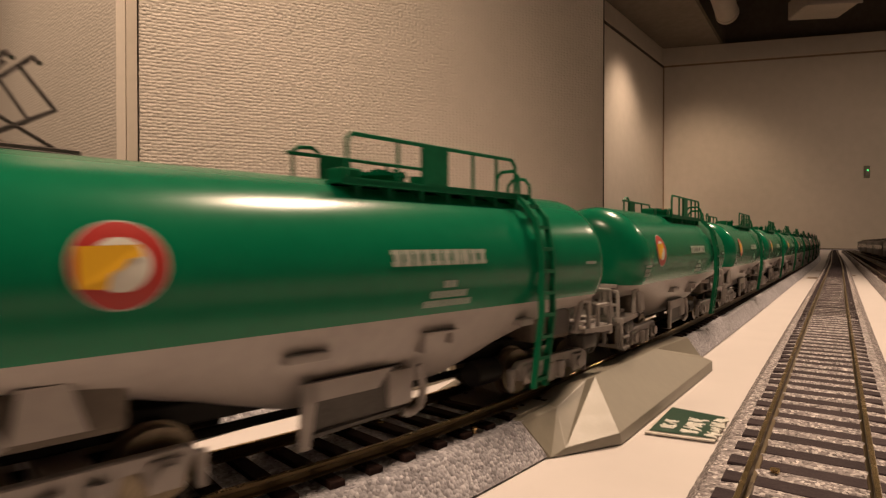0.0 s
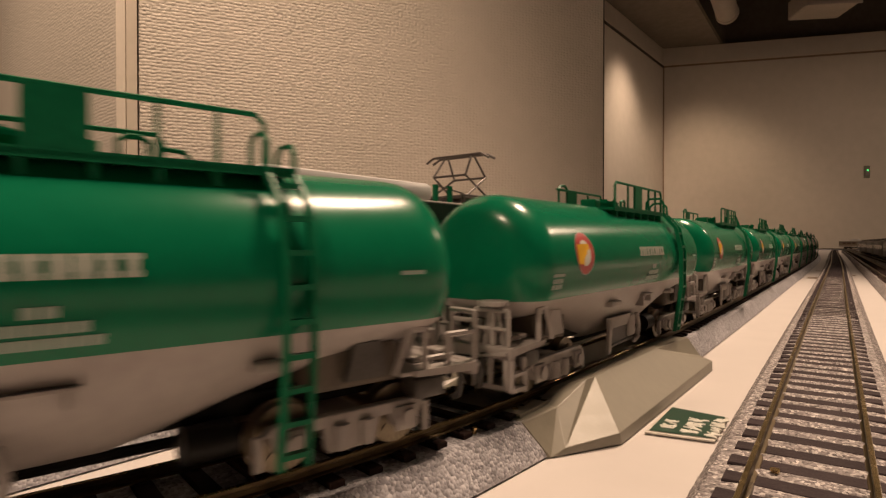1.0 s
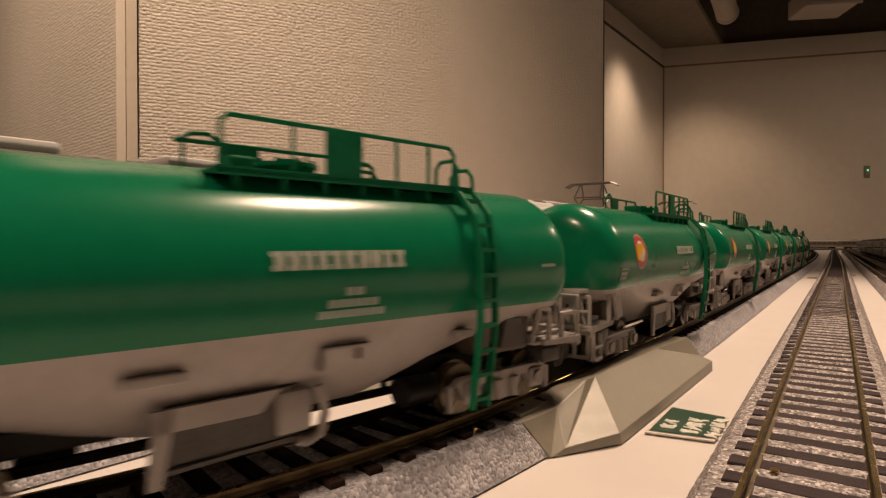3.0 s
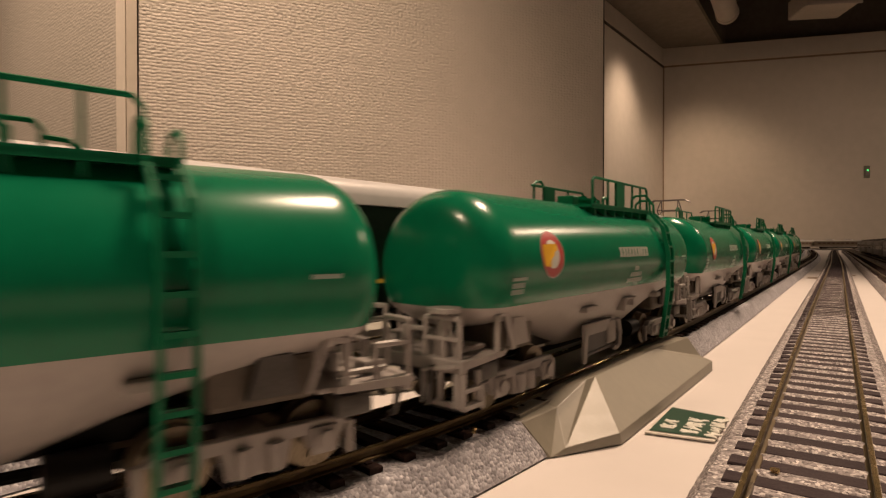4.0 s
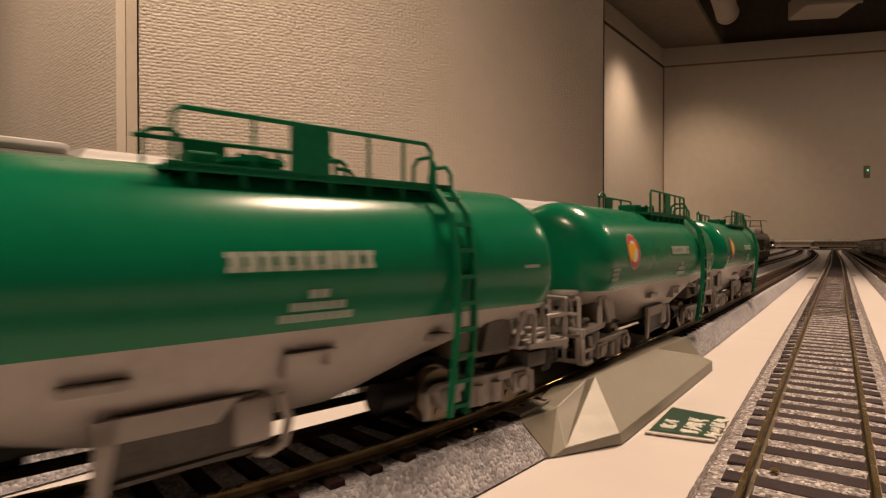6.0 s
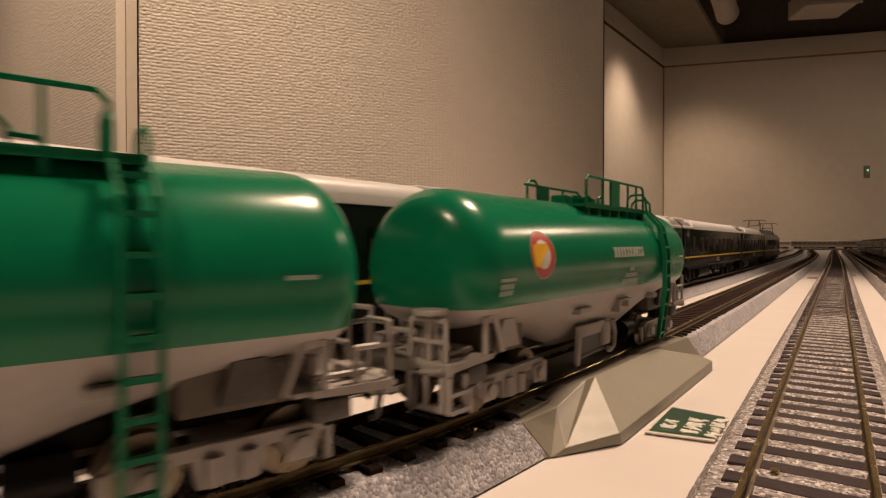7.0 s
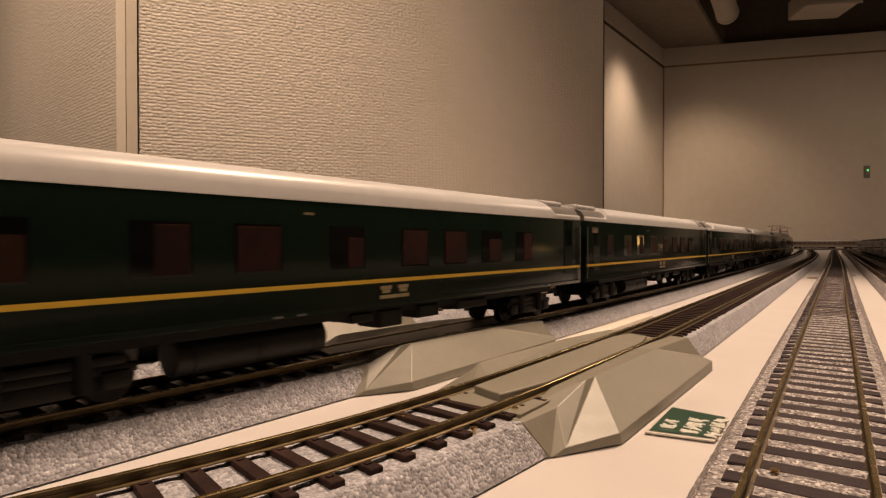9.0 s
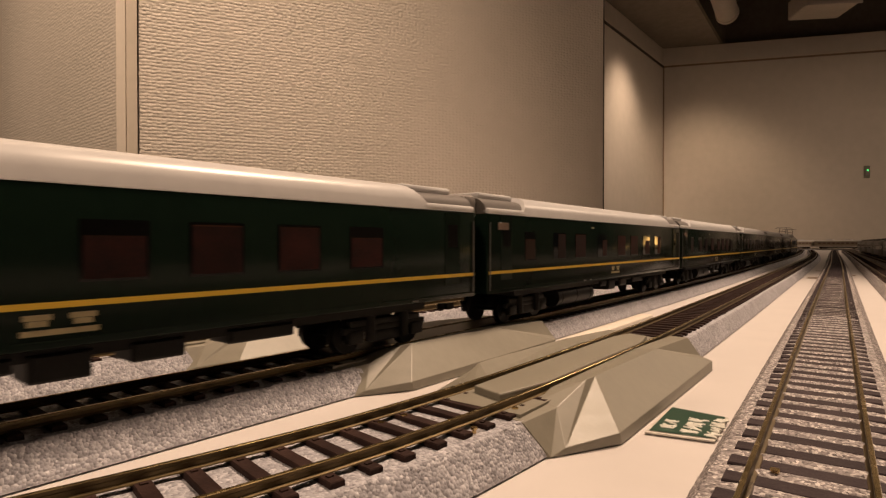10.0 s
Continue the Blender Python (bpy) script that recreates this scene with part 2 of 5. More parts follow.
class Line:
    """A track's centre line: x as a smooth function of y through a few control points."""

    def __init__(self, ys, xs):
        self.y, self.x = np.array(ys, float), np.array(xs, float)
        self.m = np.gradient(self.x, self.y)
        fine = np.linspace(-2.6, 3.4, 3001)
        fx = np.array([self.at(q) for q in fine])
        run = np.concatenate([[0], np.cumsum(np.hypot(np.diff(fine), np.diff(fx)))])
        self.fine, self.run = fine, run - np.interp(0.2, fine, run) + 0.2

    def at(self, y):
        i = int(np.clip(np.searchsorted(self.y, y) - 1, 0, len(self.y) - 2))
        h = self.y[i + 1] - self.y[i]
        t = (y - self.y[i]) / h
        if t < 0 or t > 1:
            k = 0 if t < 0 else -1
            return self.x[k] + self.m[k] * (y - self.y[k])
        return ((2 * t ** 3 - 3 * t ** 2 + 1) * self.x[i] + (t ** 3 - 2 * t ** 2 + t) * h * self.m[i]
                + (3 * t ** 2 - 2 * t ** 3) * self.x[i + 1] + (t ** 3 - t ** 2) * h * self.m[i + 1])

    def heading(self, y):
        return -math.atan((self.at(y + 0.005) - self.at(y - 0.005)) / 0.01)

    def points(self, y0, y1, step):
        n = max(1, round((y1 - y0) / step))
        return [(self.at(y), y, self.heading(y)) for y in np.linspace(y0, y1, n + 1)]

    def carry(self, y, half, z=RAIL_Z):
        """The pose of a vehicle with bogies half a base before and behind the place y along the run."""
        y = float(np.interp(y, self.run, self.fine))
        a, b = self.at(y - half), self.at(y + half)
        return pose((a + b) / 2, y, z, 0, 0, math.degrees(-math.atan((b - a) / (2 * half))))


LINE_R = Line([-0.3, 0.3, 0.7, 1.1, 1.6, 2.2, 3.3], [-0.0026, -0.0026, -0.0012, 0.0002, -0.001, -0.004, -0.006])
LINE_T = Line([-2.3, -0.8, -0.4, -0.2, -0.12, -0.07, -0.03, 0.0, 0.045, 0.07, 0.1, 0.15, 0.2, 0.3, 0.5, 1.0, 1.6, 2.2, 3.0],
              [-0.050, -0.085, -0.100, -0.108, -0.1075, -0.1030, -0.0948, -0.0865, -0.0735, -0.068, -0.0640, -0.0605, -0.0585, -0.0565, -0.0540, -0.049, -0.048, -0.06, -0.09])
LINE_W = Line([-0.3, 0.0, 0.1, 0.2, 0.35, 0.5, 1.06, 2.0, 3.0], [-0.15, -0.1335, -0.1265, -0.1195, -0.1125, -0.1075, -0.100, -0.100, -0.13])
LINE_L = Line([-0.3, 0.0, 0.2, 0.5, 1.0, 2.0, 3.0], [-0.222, -0.200, -0.184, -0.170, -0.160, -0.155, -0.18])
LINE_Q = Line([-0.3, 0.5, 1.2, 2.0, 3.2], [0.047, 0.047, 0.0455, 0.043, 0.035])
LINE_P = Line([0.6, 1.14, 1.7, 2.23, 3.2], [0.085, 0.083, 0.078, 0.072, 0.060])

# ---------------------------------------------------------------- the room
CORNER = (-1.264, 5.212)
FAR_DIR = Vector((0.938, 0.346))
CEIL_Z = 1.753


def wall_between(name, a, b, z0, z1, thick, material, label, side=1):
    """A wall slab whose face runs from a to b; its own x axis lies along it."""
    a, b = Vector(a), Vector(b)
    bm = bx(B(), 0, (b - a).length, 0, thick * side, z0, z1)
    ob = part(name, bm, material)
    ob.matrix_world = pose(a.x, a.y, 0, 0, 0, math.degrees(math.atan2(b.y - a.y, b.x - a.x)))
    return tagged(ob, label, "wall", kind="structure")


far_end = Vector(CORNER) + FAR_DIR * 4.2
wall_between("wall_far", CORNER, far_end, -0.78, CEIL_Z, 0.12, M["wall"], "beige painted far wall with a warm pool of light")
wall_between("wall_side", (-1.352, 3.85), CORNER, -0.78, CEIL_Z, 0.12, M["wall"], "narrow beige painted return wall lit from above")
P1, P2 = Vector((-0.760, 0.385)), Vector((-0.353, 1.021))
wall_between("wall_panel", P1, P2, -0.78, 1.9, 0.04, M["wallpaper"], "display partition covered in cream woven-textured wallpaper")
# left of the partition: a trim strip on the convex edge and a second papered wall going back
V_DIR = (P2 - P1).normalized()
CAM_R = Vector((math.cos(math.radians(YAW)), math.sin(math.radians(YAW))))
CAM_F = Vector((-CAM_R.y, CAM_R.x))
P0 = P1 - V_DIR * 0.019
LEFT_DIR = (CAM_F - CAM_R * 1.2).normalized()
wall_between("wall_left", P0 + LEFT_DIR * 1.6, P0, -0.78, 1.9, 0.04, M["wallpaper_soft"], "cream woven-textured papered wall turning away")
wall_between("trim_edge", P0 + V_DIR * 0.006, P1 - V_DIR * 0.0006, -0.78, 1.9, -0.003, M["trim"], "smooth cream corner strip between the papered walls")
# lit side of the same strip, brightness painted with a paler cream
wall_between("trim_bead", P0 - V_DIR * 0.003 + LEFT_DIR * 0.004, P0 + V_DIR * 0.006, -0.78, 1.9, -0.0036, M["trim_light"], "lit side of the corner strip, its lightness put into the colour")
wall_between("trim_joint", P1 - V_DIR * 0.0006, P1 + V_DIR * 0.0010, -0.78, 1.9, -0.0012, M["groove"], "thin dark joint beside the corner strip")
wall_between("trim_corner", Vector(CORNER) + FAR_DIR * 0.002, Vector(CORNER) + FAR_DIR * 0.012, -0.78, 1.584, -0.004, M["tape"], "thin brown joint in the room corner")
wall_between("trim_end", P2, P2 + V_DIR * 0.003, -0.78, 1.9, 0.04, M["groove"], "dark brown end strip of the partition")
# picture rails of the far room
for nm, a, b, s in (("trim_far", Vector(CORNER), far_end, -1), ("trim_side", Vector((-1.352, 3.85)), Vector(CORNER), -1)):
    wall_between(nm, a, b, 1.584, 1.598, 0.010 * s, M["tape"] if nm == "trim_far" else M["groove"], "dark slotted picture rail", 1)
    wall_between(nm, a, b, 1.598, 1.612, 0.016 * s, M["trim"], "cream ledge above the picture rail", 1)

c = bx(B(), -2.6, -0.83, -2.9, 7.4, CEIL_Z + 0.004, CEIL_Z + 0.1)
tagged(part("ceiling", c, M["ceiling"]), "dim brown ceiling strip along the wall", "ceiling", kind="structure")
c = bx(B(), -0.83, 4.2, -2.9, 7.4, CEIL_Z + 0.40, CEIL_Z + 0.5)
tagged(part("ceiling", c, M["void"]), "dark open ceiling void", "ceiling", kind="structure")
c = bx(B(), -0.83, -0.81, -2.9, 7.4, CEIL_Z + 0.004, CEIL_Z + 0.40)
tagged(part("ceiling", c, M["void"]), "dark fascia of the ceiling void", "ceiling", kind="structure")
wall_between("wall_void", Vector(CORNER) + Vector((-0.04, 0.115)), far_end + Vector((-0.04, 0.115)), CEIL_Z, CEIL_Z + 0.4, 0.1, M["void"], "dark wall inside the ceiling void")
c = bx(B(), -2.6, 4.2, -2.9, 7.4, -0.88, -0.78)
tagged(part("floor", c, M["carpet"]), "dark carpeted floor below the tables", "floor", kind="structure")
wall_between("wall_back", (4.0, -2.7), (-2.5, -2.7), -0.78, CEIL_Z + 0.4, 0.1, M["wall"], "beige painted wall behind")
wall_between("wall_right", (4.0, 7.2), (4.0, -2.7), -0.78, CEIL_Z + 0.4, 0.1, M["wall"], "beige painted side wall")
wall_between("wall_left_back", (-2.5, -2.7), (-2.5, 5.0), -0.78, CEIL_Z, 0.1, M["wall"], "beige painted side wall")


def ceiling_fittings():
    pipe = B()
    cy(pipe, (-0.57, 2.6, 1.735), (-0.67, 4.62, 1.735), 0.074, 28)
    cy(pipe, (-0.67, 4.60, 1.735), (-0.671, 4.64, 1.735), 0.080, 28)
    for q in ((-0.59, 3.0), (-0.66, 4.4)):
        cy(pipe, (q[0], q[1], 1.735), (q[0], q[1], CEIL_Z + 0.405), 0.006, 8)
    tagged(part("ceiling_duct", pipe, M["metal_white"], smooth=True), "round cream ventilation duct under the dark ceiling", "duct")
    unit = empty("air_unit")
    part("housing", bx(B(), -0.170, 0.170, 0, 0.30, 1.685, 1.82, 0.012), M["metal_white"], unit)
    part("lip", bx(B(), -0.175, 0.175, -0.008, 0.006, 1.675, 1.70, 0.003), M["metal_white"], unit)
    for q in (-0.14, 0.14):
        part("hanger", cy(B(), (q, 0.15, 1.81), (q, 0.15, CEIL_Z + 0.405), 0.006, 8), M["panto"], unit)
    unit.matrix_basis = pose(-0.02, 4.72, 0, 0, 0, 27)
    tagged(unit, "boxy cream air unit hanging from the dark ceiling", "air conditioner")


ceiling_fittings()


def wall_panel_switch():
    # a small wall plate with a green pilot lamp on the far wall
    d = empty("wall_switch")
    part("plate", bx(B(), -0.022, 0.022, -0.008, 0, -0.05, 0.05, 0.003), M["plate"], d)
    part("rocker", bx(B(), -0.014, 0.014, -0.012, -0.008, -0.03, 0.012, 0.002), M["roof_grey"], d)
    part("pilot_lamp", cy(B(), (0.004, -0.0135, 0.012), (0.004, -0.008, 0.012), 0.0065, 12), M["led"], d, "glowing green pilot lamp")
    return d


def on_far(s, z):
    p = Vector(CORNER) + FAR_DIR * s
    return pose(p.x, p.y, z, 0, 0, math.degrees(math.atan2(FAR_DIR.y, FAR_DIR.x)))


sw = wall_panel_switch()
sw.matrix_world = on_far(1.56, 0.62)
tagged(sw, "small beige wall plate with a glowing green pilot lamp", "switch", "wall plates")
sw2 = copy_thing(sw, on_far(1.74, 0.62))

# ---------------------------------------------------------------- table
for y0, y1 in ((-2.35, -0.705), (-0.7, 1.245), (1.25, 4.25)):
    t = bx(B(), -0.45, 2.1, y0, y1, -0.025, 0.0, 0.0012)
    tagged(part("tabletop", t, M["table"]), "white laminated exhibition table carrying the model railway", "table", kind="structure")


def table_marks():
    for x, y, w in ((-0.0235, 0.800, 0.011), (-0.0225, 0.822, 0.012), (0.0155, 0.90, 0.010), (-0.021, 1.02, 0.009)):
        o = part("tape_mark", bx(B(), -w / 2, w / 2, -0.0035, 0.0035, 0.0002, 0.0006), M["tape"])
        o.matrix_basis = pose(x, y, 0, 0, 0, 2)
        tagged(o, "narrow brown tape mark stuck on the white table", "tape", "tape marks")


table_marks()

# ---------------------------------------------------------------- tracks
def shaped_bed(line, y0, y1, half_top, half_low, top, step, ridge=0.0, spacing=0.0078, first=0.0):
    """A ballast bed with rough shoulders."""
    bm = B()
    prof = [(-half_low, 0.0004), (-half_low * 0.97, 0.0016), (-half_top - 0.0006, top - 0.0007), (-half_top, top), (-half_top * 0.5, top), (0, top),
            (half_top * 0.5, top), (half_top, top), (half_top + 0.0006, top - 0.0007), (half_low * 0.97, 0.0016), (half_low, 0.0004)]
    sweep(bm, prof, line.points(y0, y1, step))
    for v in bm.verts:
        if v.co.z > 0.001:
            v.co += noise.noise_vector(v.co * 900) * 0.00030
        if ridge and v.co.z > top - 0.002 and abs(v.co.x - line.at(v.co.y)) < half_top * 0.97:
            phase = ((v.co.y - first) / spacing) % 1.0
            v.co.z += ridge * (1 - min(1.0, abs(phase - 0.5) / 0.30) ** 3) if abs(phase - 0.5) < 0.30 else 0.0
    return bm


SLEEPERS = {}


def track(name, line, y0, y1, bed_mat, label, spacing=0.0078, near=(-0.05, 1.0), bed_top=0.0068, sl_len=0.0225, sl_wide=0.0034, half_top=0.0132, half_low=0.0172, sleeper_top=0.0074, ridge=0.0, wood="sleeper", top_mat=None, chairs=True):
    root = empty(name)
    split = min(y1, 0.7)
    part("ballast_bed", shaped_bed(line, y0, split, half_top, half_low, bed_top, 0.0010 if ridge else 0.0015, ridge, spacing, y0 + spacing / 2), bed_mat, root, "speckled grey moulded ballast")
    if y1 > split:
        part("ballast_bed", shaped_bed(line, split, y1, half_top, half_low, bed_top, 0.01), bed_mat, root, "speckled grey moulded ballast")
    if top_mat:
        for bed in root.children:
            bed.data.materials.append(top_mat)
            for f in bed.data.polygons:
                if abs(f.center.x - line.at(f.center.y)) < half_top * 0.95 and f.center.z > 0.005:
                    f.material_index = 1
    for s in (-1, 1):
        c = s * (GAUGE / 2 + 0.0005)
        zf = sleeper_top + 0.0001
        prof = [(c - 0.0008, zf), (c + 0.0008, zf), (c + 0.0007, zf + 0.0002), (c + 0.0002, zf + 0.0004), (c + 0.0002, 0.0092), (c + 0.00040, 0.0094),
                (c + 0.00040, 0.0099), (c + 0.0003, RAIL_Z), (c - 0.0003, RAIL_Z), (c - 0.00040, 0.0099), (c - 0.00040, 0.0094), (c - 0.0002, 0.0092), (c - 0.0002, zf + 0.0004), (c - 0.0007, zf + 0.0002)]
        r = part("rail", sweep(B(), prof, line.points(y0, y1, 0.012)), [M["rail"], M["rail_head"]], root, "bronze-toned steel rail, top highlight put into the head colour")
        # upward faces take the brighter, shinier metal: a painted top highlight
        for f in r.data.polygons:
            f.material_index = 1 if f.center.z > 0.0097 and f.normal.z > 0.3 else 0
    key = (sl_len, sl_wide, sleeper_top, wood)
    if key not in SLEEPERS:
        b = bx(B(), -sl_len / 2, sl_len / 2, -sl_wide / 2, sl_wide / 2, 0.0050, sleeper_top)
        top = [f for f in b.faces if f.normal.z > 0.5]
        bmesh.ops.inset_region(b, faces=top, thickness=0.0002, depth=0.0002)
        for s in ((-1, 1) if chairs else ()):
            for k in (-1, 1):
                c = s * (GAUGE / 2 + 0.0005) + k * 0.0016
                bx(b, c - 0.0004, c + 0.0004, -0.0005, 0.0005, sleeper_top - 0.0002, sleeper_top + 0.0004)
        SLEEPERS[key] = mesh_of("sleeper", b, M[wood])
    rest = B()
    y, made = y0 + spacing / 2, 0
    while y < y1:
        if near[0] < y < near[1] and made < 160:
            o = new("sleeper", SLEEPERS[key])
            o.parent = root
            jig = random.Random(round(y * 9973))
            o.matrix_basis = pose(line.at(y) + jig.uniform(-1, 1) * 0.00018, y + jig.uniform(-1, 1) * 0.00016, jig.uniform(-1, 0.4) * 0.00012, 0, 0, math.degrees(line.heading(y)) + jig.uniform(-1, 1) * 0.7)
            made += 1
        else:
            a = line.heading(y)
            r = bmesh.ops.create_cube(rest, size=1.0, matrix=pose(line.at(y), y, 0.0062, 0, 0, math.degrees(a)) @ Matrix.Diagonal((sl_len, sl_wide, sleeper_top - 0.005, 1)))
        y += spacing
    if rest.faces:
        o = part("sleepers_beyond", rest, M[wood], root)
        o["kind"] = "stuff"
    return tagged(root, label, "track", "model railway tracks")


def tracks():
    track("track", LINE_R, -0.12, 0.325, M["ballast_brown"], "straight model track with dark sleepers sunk in pale speckled ballast", sl_wide=0.0041, bed_top=0.0069, sleeper_top=0.0073, ridge=0.0008, chairs=False, wood="sleeper_grey")
    track("track", LINE_R, 0.3255, 3.3, M["ballast_brown"], "model track with weathered brown sleepers and dark ballast", sl_wide=0.0035, bed_top=0.0069, sleeper_top=0.0073, ridge=0.0005, chairs=False, wood="sleeper_grey", top_mat=M["ballast_dark"])
    track("track", LINE_T, -0.12, 3.3, M["ballast"], "curving model track with dark brown sleepers on grey ballast", spacing=0.0068, sl_wide=0.0025, bed_top=0.0072, sleeper_top=0.0080)
    track("track", LINE_W, -0.12, 3.3, M["ballast"], "model track beyond the tank train on pale grey ballast", spacing=0.0068, sl_wide=0.0025, bed_top=0.0072, sleeper_top=0.0080)
    track("track", LINE_L, -0.12, 3.3, M["ballast"], "outer model track next to the papered partition", spacing=0.0068, sl_wide=0.0025, near=(0, 0.5))
    track("track", LINE_Q, 0.3, 3.2, M["ballast_brown"], "parallel model track on the open side of the table", near=(0.3, 1.2), top_mat=M["ballast_dark"])
    track("track", LINE_P, 1.0, 3.2, M["ballast_brown"], "siding carrying the dark standing coaches", near=(1.1, 2.0), top_mat=M["ballast_dark"])
    for line in (LINE_R, LINE_T, LINE_W, LINE_L):
        track("track", line, -2.28, -0.1205, M["ballast"], "model track running on behind along the white table", near=(9, 9))
    # the far crossing track of the ivory train
    track_x()


class Arc:
    """The far loop: runs across the end of the table, then bends toward the viewer."""
    PTS = [(1.75, 3.19), (0.93, 3.50), (0.35, 3.73), (0.10, 3.85), (-0.09, 3.92), (-0.23, 3.86), (-0.285, 3.65), (-0.272, 3.25), (-0.255, 2.8), (-0.25, 2.3)]

    def __init__(self):
        p = [Vector(q) for q in self.PTS]
        fine = []
        for i in range(len(p) - 1):
            a, b, c, d = p[max(i - 1, 0)], p[i], p[i + 1], p[min(i + 2, len(p) - 1)]
            for k in range(24):
                t = k / 24
                fine.append(0.5 * ((2 * b) + (c - a) * t + (2 * a - 5 * b + 4 * c - d) * t * t + (3 * b - a - 3 * c + d) * t ** 3))
        fine.append(p[-1])
        self.p = np.array([tuple(q) for q in fine])
        self.s = np.concatenate([[0], np.cumsum(np.hypot(*np.diff(self.p, axis=0).T))])

    def at(self, s):
        return float(np.interp(s, self.s, self.p[:, 0])), float(np.interp(s, self.s, self.p[:, 1]))

    def carry(self, s, half):
        a, b = self.at(s - half), self.at(s + half)
        return pose((a[0] + b[0]) / 2, (a[1] + b[1]) / 2, RAIL_Z, 0, 0, math.degrees(math.atan2(-(b[0] - a[0]), b[1] - a[1])))


ARC = Arc()


def track_x():
    root = empty("track")
    path = []
    for s in np.linspace(0.02, ARC.s[-1] - 0.02, 120):
        a, b = ARC.at(s - 0.01), ARC.at(s + 0.01)
        path.append((*ARC.at(s), math.atan2(-(b[0] - a[0]), b[1] - a[1])))
    part("ballast_bed", sweep(B(), [(-0.017, 0.0004), (-0.0132, 0.0068), (0.0132, 0.0068), (0.017, 0.0004)], path), M["ballast"], root)
    for s in (-1, 1):
        c = s * (GAUGE / 2 + 0.0005)
        part("rail", sweep(B(), [(c - 0.0005, 0.007), (c + 0.0005, 0.007), (c + 0.0005, RAIL_Z), (c - 0.0005, RAIL_Z)], path), M["rail"], root)
    tagged(root, "far loop track curving across the table end", "track", "model railway tracks")


tracks()

# ---------------------------------------------------------------- tank wagon (y points to the tail, rail top at z = 0)
TANK_Z, TANK_R, TANK_L = 0.0275, 0.0157, 0.0657


def tank_shell(bm, half=TANK_L, seg=48):
    dome = 0.0088
    prof = [(-half + dome * (1 - math.sin(math.pi / 2 * i / 8)), TANK_R * math.cos(math.pi / 2 * i / 8) ** 0.55) for i in range(8)] + [(-half, 0.0003)]
    prof = prof[::-1]
    cuts = [-0.055, -0.048, -0.042, -0.036, -0.030, -0.025, -0.020, -0.015, -0.008, 0.0, 0.008, 0.015, 0.020, 0.025, 0.030, 0.036, 0.042, 0.048, 0.055]
    full = prof + [(c, TANK_R) for c in cuts] + [(-y, r) for y, r in prof[::-1]]
    rings = []
    for y, r in full:
        rings.append([bm.verts.new((r * math.sin(2 * math.pi * k / seg), y, TANK_Z + r * math.cos(2 * math.pi * k / seg))) for k in range(seg)])
    for r0, r1 in zip(rings, rings[1:]):
        for k in range(seg):
            bm.faces.new((r0[k], r0[(k + 1) % seg], r1[(k + 1) % seg], r1[k]))
    bm.faces.new(rings[0]), bm.faces.new(rings[-1][::-1])
    return bm


def on_tank(y, ang, lift=0.0002):
    """A point on the barrel: ang in degrees up from the horizontal on the +x side."""
    a = radians(ang)
    r = TANK_R + lift
    return Vector((r * math.cos(a), y, TANK_Z + r * math.sin(a)))


def decal(bm, y, ang, outline, lift):
    """A flat print (y, up) bent onto the barrel."""
    vs = []
    for dy, dz in outline:
        vs.append(bm.verts.new(on_tank(y + dy, ang + math.degrees(dz / TANK_R), lift)))
    return bm.faces.new(vs)


def strip_decal(bm, y, ang, y0, y1, z0, z1, lift, n=4):
    for i in range(n):
        a, b = z0 + (z1 - z0) * i / n, z0 + (z1 - z0) * (i + 1) / n
        decal(bm, y, ang, [(y0, a), (y1, a), (y1, b), (y0, b)], lift)


def disc_decal(bm, y, ang, r, lift, r_in=0.0, seg=32):
    ring = lambda q: [bm.verts.new(on_tank(y + q * math.cos(2 * math.pi * k / seg), ang + math.degrees(q * math.sin(2 * math.pi * k / seg) / TANK_R), lift)) for k in range(seg)]
    radii = [r_in + (r - r_in) * k / 4 for k in range(5)]
    if r_in == 0:
        radii = radii[1:]
    rows = [ring(q) for q in radii]
    for a, b in zip(rows, rows[1:]):
        for k in range(seg):
            bm.faces.new((a[k], a[(k + 1) % seg], b[(k + 1) % seg], b[k]))
    if r_in == 0:
        bm.faces.new(rows[0])


def facets(bm, verts, faces):
    vs = [bm.verts.new(v) for v in verts]
    for f in faces:
        bm.faces.new([vs[k] for k in f])
    return bm


def wheelset(parent, y, r=0.0048, mat=None):
    b = B()
    for s in (-1, 1):
        cy(b, (s * 0.0058, 0, 0), (s * 0.0078, 0, 0), r, 24)
        cy(b, (s * 0.0055, 0, 0), (s * 0.0060, 0, 0), r + 0.0005, 24)
        cy(b, (s * 0.0078, 0, 0), (s * 0.0082, 0, 0), r * 0.45, 12)
        for k in range(4):
            a = math.pi / 2 * k
            bx(b, s * 0.0078 - 0.0001, s * 0.0078 + 0.0003, r * 0.6 * math.cos(a) - 0.0005, r * 0.6 * math.cos(a) + 0.0005, r * 0.6 * math.sin(a) - 0.0005, r * 0.6 * math.sin(a) + 0.0005)
    cy(b, (-0.009, 0, 0), (0.009, 0, 0), 0.0009, 8)
    o = part("wheelset", b, mat or M["wheel"], parent, "metal wheels on an axle", True)
    o.location = (0, y, r)
    return o


